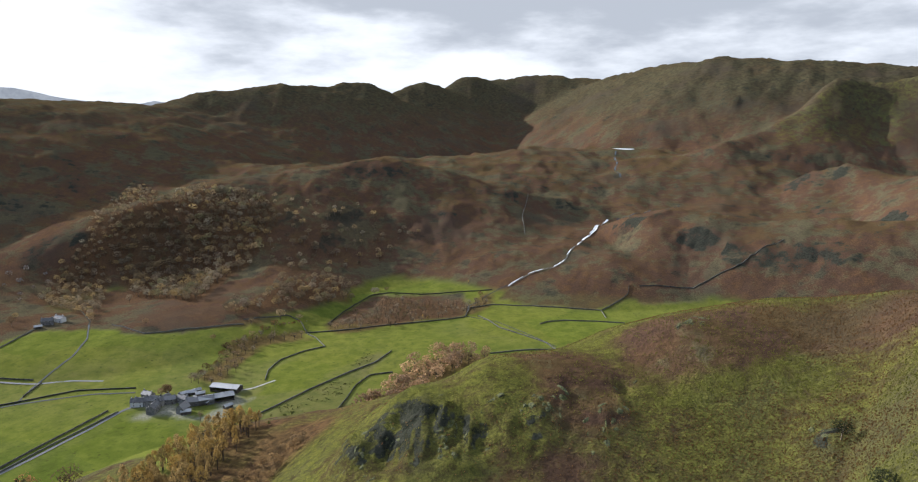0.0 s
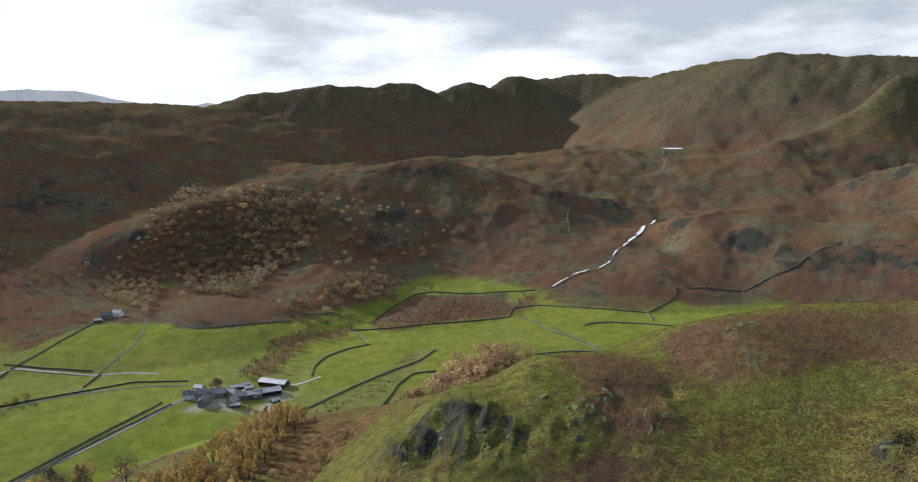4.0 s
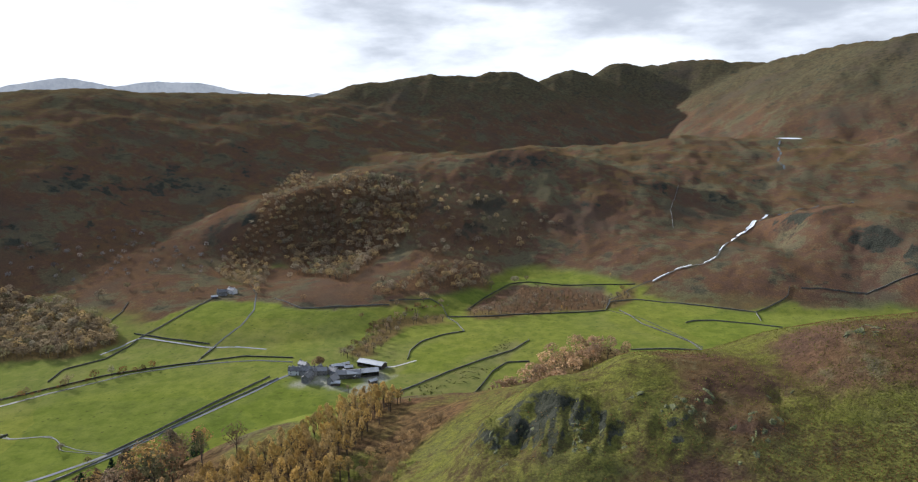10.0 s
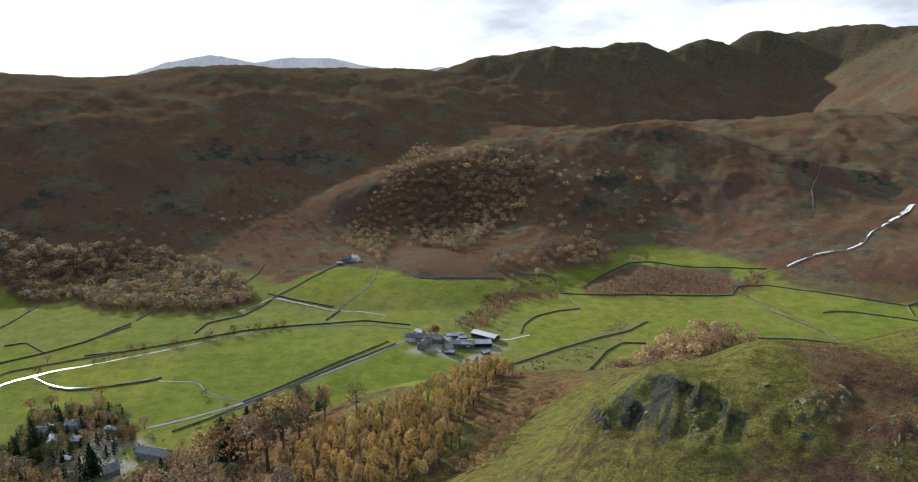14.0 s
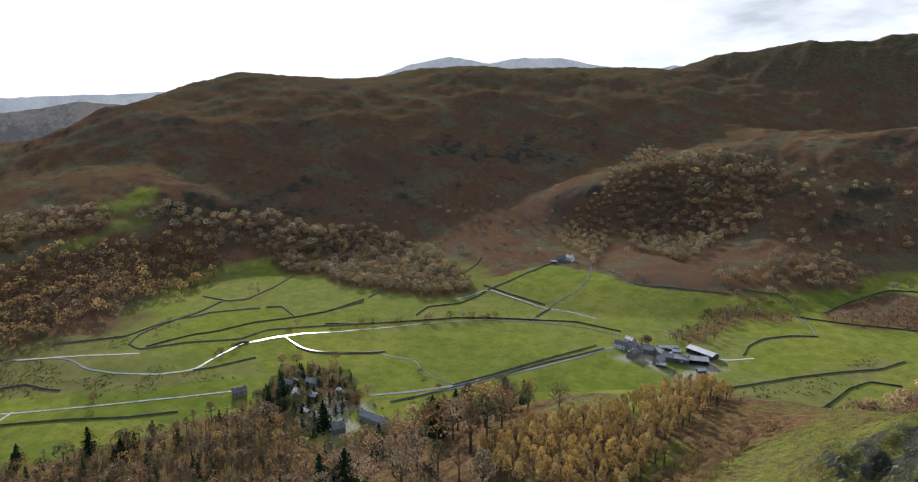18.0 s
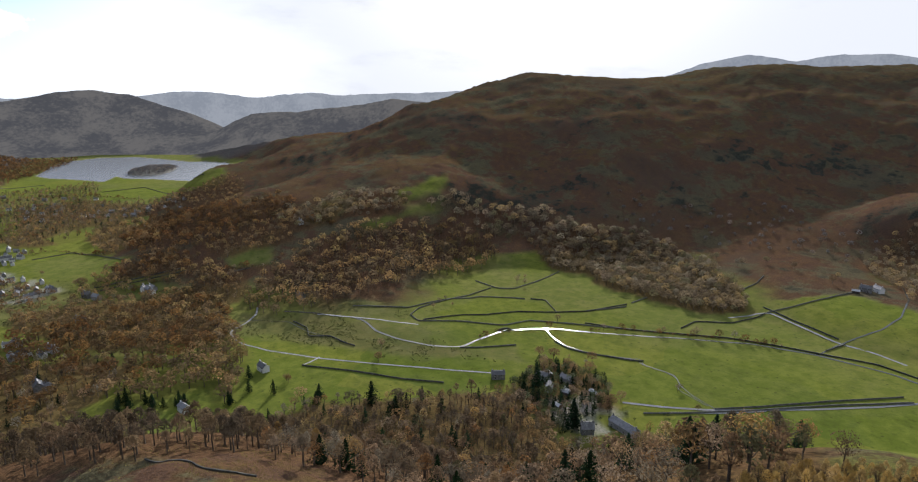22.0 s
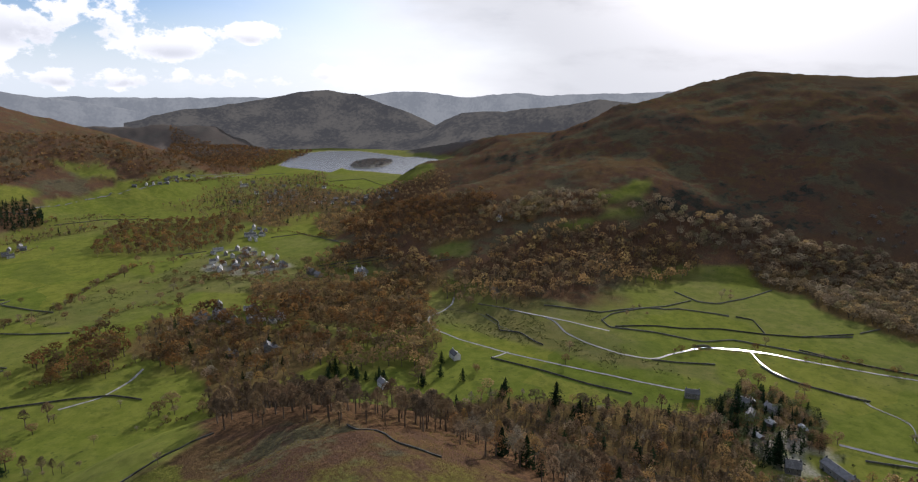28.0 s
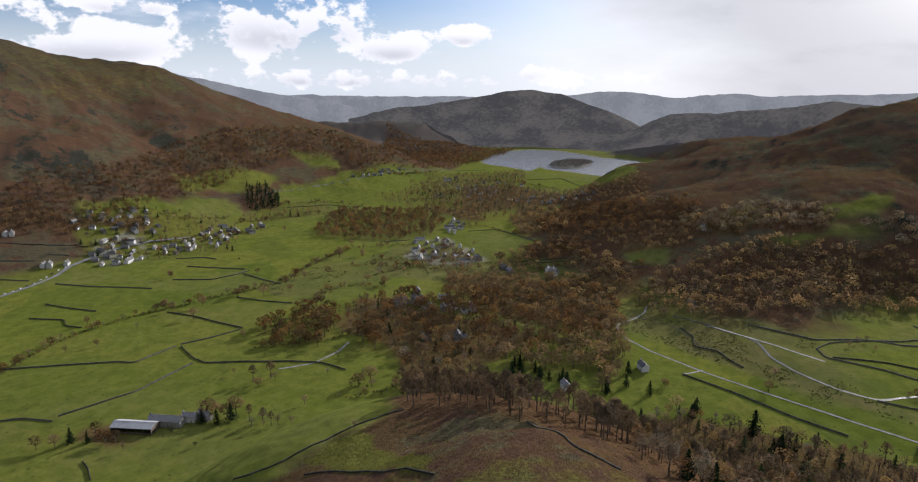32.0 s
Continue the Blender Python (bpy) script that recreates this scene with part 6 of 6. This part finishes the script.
def build_house(kind):
    long, deep, eave, ridge, wall, roof, label = HOUSE_KINDS[kind]
    owner = tagged(new("barn" if kind == "barn" else "shed" if kind == "shed" else "house"), label, "barn" if kind == "barn" else "shed" if kind == "shed" else "house",
                   group="farm buildings" if kind in ("barn", "shed") else "houses of the valley")
    wall, roof = bpy.data.materials[wall], bpy.data.materials[roof]
    a, b = long / 2, deep / 2
    if kind == "barn":
        part("back_wall", boxes((-a, b - 0.3, -1.5, a, b, eave)), wall, owner)
        part("end_wall", gabled(0.3, deep, eave, ridge), wall, owner).location.x = -a + 0.15
        part("end_wall", gabled(0.3, deep, eave, ridge), wall, owner).location.x = a - 0.15
        for i in range(6):
            x = -a + 0.6 + i * (long - 1.2) / 5
            part("post", boxes((x - 0.18, -b, -1.5, x + 0.18, -b + 0.36, eave)), TIMBER, owner)
        part("feed_barrier", boxes((-a, -b + 0.5, 0.2, a, -b + 0.62, 1.3)), TIMBER, owner)
    else:
        part("shell", gabled(long, deep, eave, ridge), wall, owner)
    for side in (-1, 1):
        part("roof", slope(long, deep, eave, ridge, side), roof, owner)
    part("ridge_capping", boxes((-a - 0.4, -0.18, ridge + 0.16, a + 0.4, 0.18, ridge + 0.36)), roof, owner)
    if kind in ("barn", "shed"):
        if kind == "shed":
            part("door", boxes((-1.0, -b - 0.06, -0.2, 1.0, -b + 0.02, 2.0)), TIMBER, owner)
        return owner
    for x in ((-a + 0.7, a - 0.7) if kind != "terrace" else (-a + 0.7, -a / 3, a / 3, a - 0.7)):
        stack = part("chimney", boxes((x - 0.5, -0.45, ridge - 0.8, x + 0.5, 0.45, ridge + 1.3)), wall, owner)
        part("chimney_pot", boxes((x - 0.18, -0.18, ridge + 1.3, x + 0.18, 0.18, ridge + 1.8)), HOUSE_STONE, stack)
    bays = max(2, int(long / 6.5))
    for face in (-1, 1):
        for i in range(bays):
            x = -a + (i + 0.5) * long / bays
            for z in ((1.0, 3.6) if eave > 4.8 else (1.2,)):
                if face < 0 and z < 2 and i == bays // 2:
                    part("door", boxes((x - 0.5, face * b - 0.06, -0.1, x + 0.5, face * b + 0.06, 2.0)), TIMBER, owner)
                    continue
                w = part("window", boxes((x - 0.55, face * b - 0.07, z, x + 0.55, face * b + 0.07, z + 1.25)), RENDER_WHITE, owner)
                part("pane", boxes((x - 0.45, face * b - 0.09, z + 0.1, x + 0.45, face * b + 0.09, z + 1.15)), PANE, w)
    return owner


MODELS = {}


def place_house(kind, x, y, turn, size=1.0):
    z = float(np.min(land(np.array([x, x + 4, x - 4, x]), np.array([y, y, y + 4, y - 4]))))
    m = pose(x, y, z + 0.3, 0, 0, turn)
    if kind not in MODELS:
        MODELS[kind] = build_house(kind)
        MODELS[kind].matrix_basis = m
        return
    copy_thing(MODELS[kind], m).scale = (size, size, size)


pick = random.Random(5)
for kind, turn, places in HOUSES:
    for x, y in places:
        place_house(kind, x, y, turn + pick.uniform(-12, 12), pick.uniform(0.9, 1.1))
for count, outline in VILLAGES:
    xs, ys = [p[0] for p in outline], [p[1] for p in outline]
    made, tries = [], 0
    while len(made) < count and tries < 900:
        tries += 1
        x, y = pick.uniform(min(xs), max(xs)), pick.uniform(min(ys), max(ys))
        if inside(np.array([x]), np.array([y]), outline)[0] and all((x - p) ** 2 + (y - q) ** 2 > 17 ** 2 for p, q in made):
            made.append((x, y))
            place_house(pick.choice(["white", "stone", "stone", "terrace", "stone", "white"]), x, y, pick.choice([20, 20, 110, 65]) + pick.uniform(-15, 15), pick.uniform(0.7, 0.95))


# ---- parked cars by the road ----
def build_car(paint_mat, label):
    owner = tagged(new("car"), label, "car", group="cars parked along the road")
    body = boxes((-2.1, -0.85, 0.32, 2.1, 0.85, 0.85))
    bmesh.ops.bevel(body, geom=body.edges[:], offset=0.12, segments=2, affect="EDGES")
    part("body", body, paint_mat, owner)
    cabin = solid([(-1.7, -0.78, 0.84), (1.0, -0.78, 0.84), (1.0, 0.78, 0.84), (-1.7, 0.78, 0.84), (-1.25, -0.64, 1.42), (0.35, -0.64, 1.42), (0.35, 0.64, 1.42), (-1.25, 0.64, 1.42)],
                  [(0, 1, 2, 3), (4, 5, 6, 7), (0, 1, 5, 4), (1, 2, 6, 5), (2, 3, 7, 6), (3, 0, 4, 7)])
    part("cabin", cabin, PANE, owner)
    part("roof", boxes((-1.25, -0.64, 1.41, 0.35, 0.64, 1.47)), paint_mat, owner)
    for x in (-1.3, 1.3):
        for y in (-0.8, 0.8):
            bm = bmesh.new()
            bmesh.ops.create_cone(bm, cap_ends=True, segments=14, radius1=0.33, radius2=0.33, depth=0.22)
            bmesh.ops.rotate(bm, verts=bm.verts[:], cent=(0, 0, 0), matrix=Matrix.Rotation(radians(90), 3, "X"))
            bmesh.ops.translate(bm, verts=bm.verts[:], vec=(x, y, 0.33))
            part("wheel", bm, RUBBER, owner)
    return owner


models = [build_car(PAINT_WHITE, "white car parked beside the valley road"), build_car(PAINT_DARK, "dark car parked beside the valley road")]
for i, (x, y) in enumerate(CARS):
    z = float(land(np.array([x]), np.array([y]))[0]) + 0.26
    a, b = CARS[max(0, i - 1)], CARS[min(len(CARS) - 1, i + 1)]
    m = pose(x, y, z, 0, 0, math.degrees(math.atan2(b[1] - a[1], b[0] - a[0])))
    model = models[1 if i % 4 == 3 else 0]
    if i in (0, 3):
        model.matrix_basis = m
    else:
        copy_thing(model, m)

# ---- stone footbridge over the river ----
for (ax, ay), (bx, by) in BRIDGES:
    mx, my = (ax + bx) / 2, (ay + by) / 2
    owner = tagged(new("footbridge"), "low stone bridge over the river", "bridge")
    owner.matrix_basis = pose(mx, my, float(land(np.array([mx]), np.array([my]))[0]), 0, 0, math.degrees(math.atan2(by - ay, bx - ax)))
    half = 8.0
    t = np.linspace(-1, 1, 13)
    arch = 1.5 * (1 - t ** 2)

    def span(name, y0, y1, low, high):
        pts = [(half * q, y, h + z) for q, h in zip(t, arch) for y in (y0, y1) for z in (low, high)]
        faces = [(i * 4 + p, i * 4 + q, i * 4 + 4 + q, i * 4 + 4 + p) for i in range(12) for p, q in ((0, 1), (1, 3), (3, 2), (2, 0))]
        part(name, solid(pts, faces + [(0, 1, 3, 2), (48, 49, 51, 50)]), WALL_STONE, owner)

    span("deck", -1.4, 1.4, 0.0, 0.5)
    span("parapet", -1.7, -1.4, 0.0, 1.3)
    span("parapet", 1.4, 1.7, 0.0, 1.3)


# ---- tufts of grass and bracken on the near slopes ----
def near_tufts(name, label, cx, cy, reach_m, count, tones, size):
    x = cx + rng.normal(0, reach_m, count)
    y = cy + rng.normal(0, reach_m, count)
    r = np.hypot(x, y)
    keep = (r > 55) & (r < 330) & (fractal(x, y, 18, 3, 45) > -0.9)
    x, y = x[keep], y[keep]
    z = land(x, y)
    n = len(x)
    s = rng.uniform(0.5, 1.2, n) * size
    pts, faces = [], []
    for k in range(2):
        a = rng.uniform(0, 6.28, n)
        dx, dy = np.cos(a) * s * 0.5, np.sin(a) * s * 0.5
        lean = rng.normal(0, 0.25, (n, 2)) * s[:, None]
        quad = np.stack([np.stack([x - dx, y - dy, z - 0.15], -1), np.stack([x + dx, y + dy, z - 0.15], -1),
                         np.stack([x + dx * 0.5 + lean[:, 0], y + dy * 0.5 + lean[:, 1], z + s * 0.75], -1),
                         np.stack([x - dx * 0.7 + lean[:, 0], y - dy * 0.7 + lean[:, 1], z + s * 0.6], -1)], 1)
        pts.append(quad.reshape(-1, 3))
        faces.append(np.arange(4 * n).reshape(n, 4) + k * 4 * n)
    me = sheet(name, np.concatenate(pts), np.concatenate(faces), LEAVES, False)
    patch = fractal(x, y, 30, 3, 47)
    tone = np.where((patch > 0.02)[:, None], np.array(tones[0]), np.array(tones[1])) * rng.uniform(0.7, 1.25, (n, 1))
    paint(me, "tone", np.concatenate([np.repeat(tone, 4, axis=0)] * 2))
    tagged(new(name, me), label, "grass", kind="stuff")


near_tufts("grass_tufts", "tussocky moss-green and russet grass on a slope", 75, 130, 60, 34000, ((0.150, 0.085, 0.038), (0.150, 0.148, 0.034)), 0.24)
near_tufts("grass_tufts", "short green turf with bracken on the near slope", 60, 85, 22, 30000, ((0.140, 0.085, 0.036), (0.140, 0.142, 0.030)), 0.2)
near_tufts("grass_tufts", "tussocky olive grass and dead bracken on a knoll", -225, -25, 45, 12000, ((0.130, 0.078, 0.042), (0.175, 0.150, 0.045)), 0.32)


# ---- rushes in the rough pasture ----
for kind, outline in ZONES:
    if kind != "rough":
        continue
    xs, ys = [p[0] for p in outline], [p[1] for p in outline]
    count = int(min(2500, (max(xs) - min(xs)) * (max(ys) - min(ys)) / 28))
    x, y = rng.uniform(min(xs), max(xs), count), rng.uniform(min(ys), max(ys), count)
    keep = (reach(x, y, outline) < 6) & (fractal(x, y, 26, 3, 57) > 0.08)
    x, y = x[keep], y[keep]
    z, n = land(x, y), len(x)
    pts = leaf_cards(np.repeat(np.stack([x, y, z + 0.3], -1), 5, axis=0) + rng.normal(0, 0.5, (5 * n, 3)) * (1, 1, 0.3), rng.uniform(0.4, 0.8, 5 * n))
    me = sheet("rushes", *pts, LEAVES, False)
    paint(me, "tone", np.repeat(np.array([(0.075, 0.080, 0.026)]) * rng.uniform(0.7, 1.4, (5 * n, 1)), 3, axis=0))
    tagged(new("rushes", me), "dark clumps of rushes in rough pasture", "rushes", kind="stuff")


# ---- rock slabs breaking out of the near slopes ----
def slab_mesh(seed):
    own = np.random.default_rng(seed)
    bm = bmesh.new()
    bmesh.ops.create_icosphere(bm, subdivisions=2, radius=1.0)
    cuts = own.normal(size=(9, 3))
    cuts /= np.linalg.norm(cuts, axis=1)[:, None]
    for v in bm.verts:
        p = np.array(v.co)
        for c in cuts:
            over = float(p @ c) - 0.62
            if over > 0:
                p = p - c * over
        v.co = tuple(p * (0.75, 0.6, 1.35) + own.normal(0, 0.03, 3))
    me = bpy.data.meshes.new("rock")
    bm.to_mesh(me), bm.free()
    me.materials.append(CRAG_ROCK)
    return me


SLABS = [slab_mesh(40 + k) for k in range(7)]
for kind, outline in ZONES:
    cx, cy = np.mean(outline, axis=0)
    if kind != "crag" or math.hypot(cx, cy) > 300:
        continue
    xs, ys = [p[0] for p in outline], [p[1] for p in outline]
    area = max(30.0, (max(xs) - min(xs)) * (max(ys) - min(ys)))
    count = int(min(110, area * 0.45))
    x, y = rng.uniform(min(xs), max(xs), count), rng.uniform(min(ys), max(ys), count)
    keep = (reach(x, y, outline) < 1) & (fractal(x, y, 8, 3, 141) > 0.06)
    x, y = x[keep], y[keep]
    z = land(x, y)
    gx, gy = (land(x + 1.5, y) - land(x - 1.5, y)) / 3, (land(x, y + 1.5) - land(x, y - 1.5)) / 3
    crag = tagged(new("crag"), "dark mossy rock outcrop on a green slope", "crag", group="crags on the spur")
    crag.location = (cx, cy, float(land(np.array([cx]), np.array([cy]))[0]))
    for px, py, pz, dx, dy in zip(x, y, z, gx, gy):
        rock = new("rock", SLABS[rng.integers(len(SLABS))])
        rock.parent = crag
        big = rng.uniform(0.35, 1.0) ** 1.6 * 1.6 + 0.3
        out = Vector((-dx, -dy, 1)).normalized()
        rise = Vector((dx, dy, dx * dx + dy * dy)).normalized()
        rise = (rise + Vector((0, 0, 0.12)) + Vector(rng.normal(0, 0.12, 3))).normalized()
        side = rise.cross(out).normalized()
        turn = Matrix((side, rise.cross(side), rise)).transposed()
        rock.location = Vector((px, py, pz)) - out * 0.32 * big - crag.location
        rock.rotation_euler = turn.to_euler()
        rock.scale = (big * rng.uniform(0.7, 1.2), big * rng.uniform(0.6, 0.9), big * rng.uniform(0.7, 1.1))
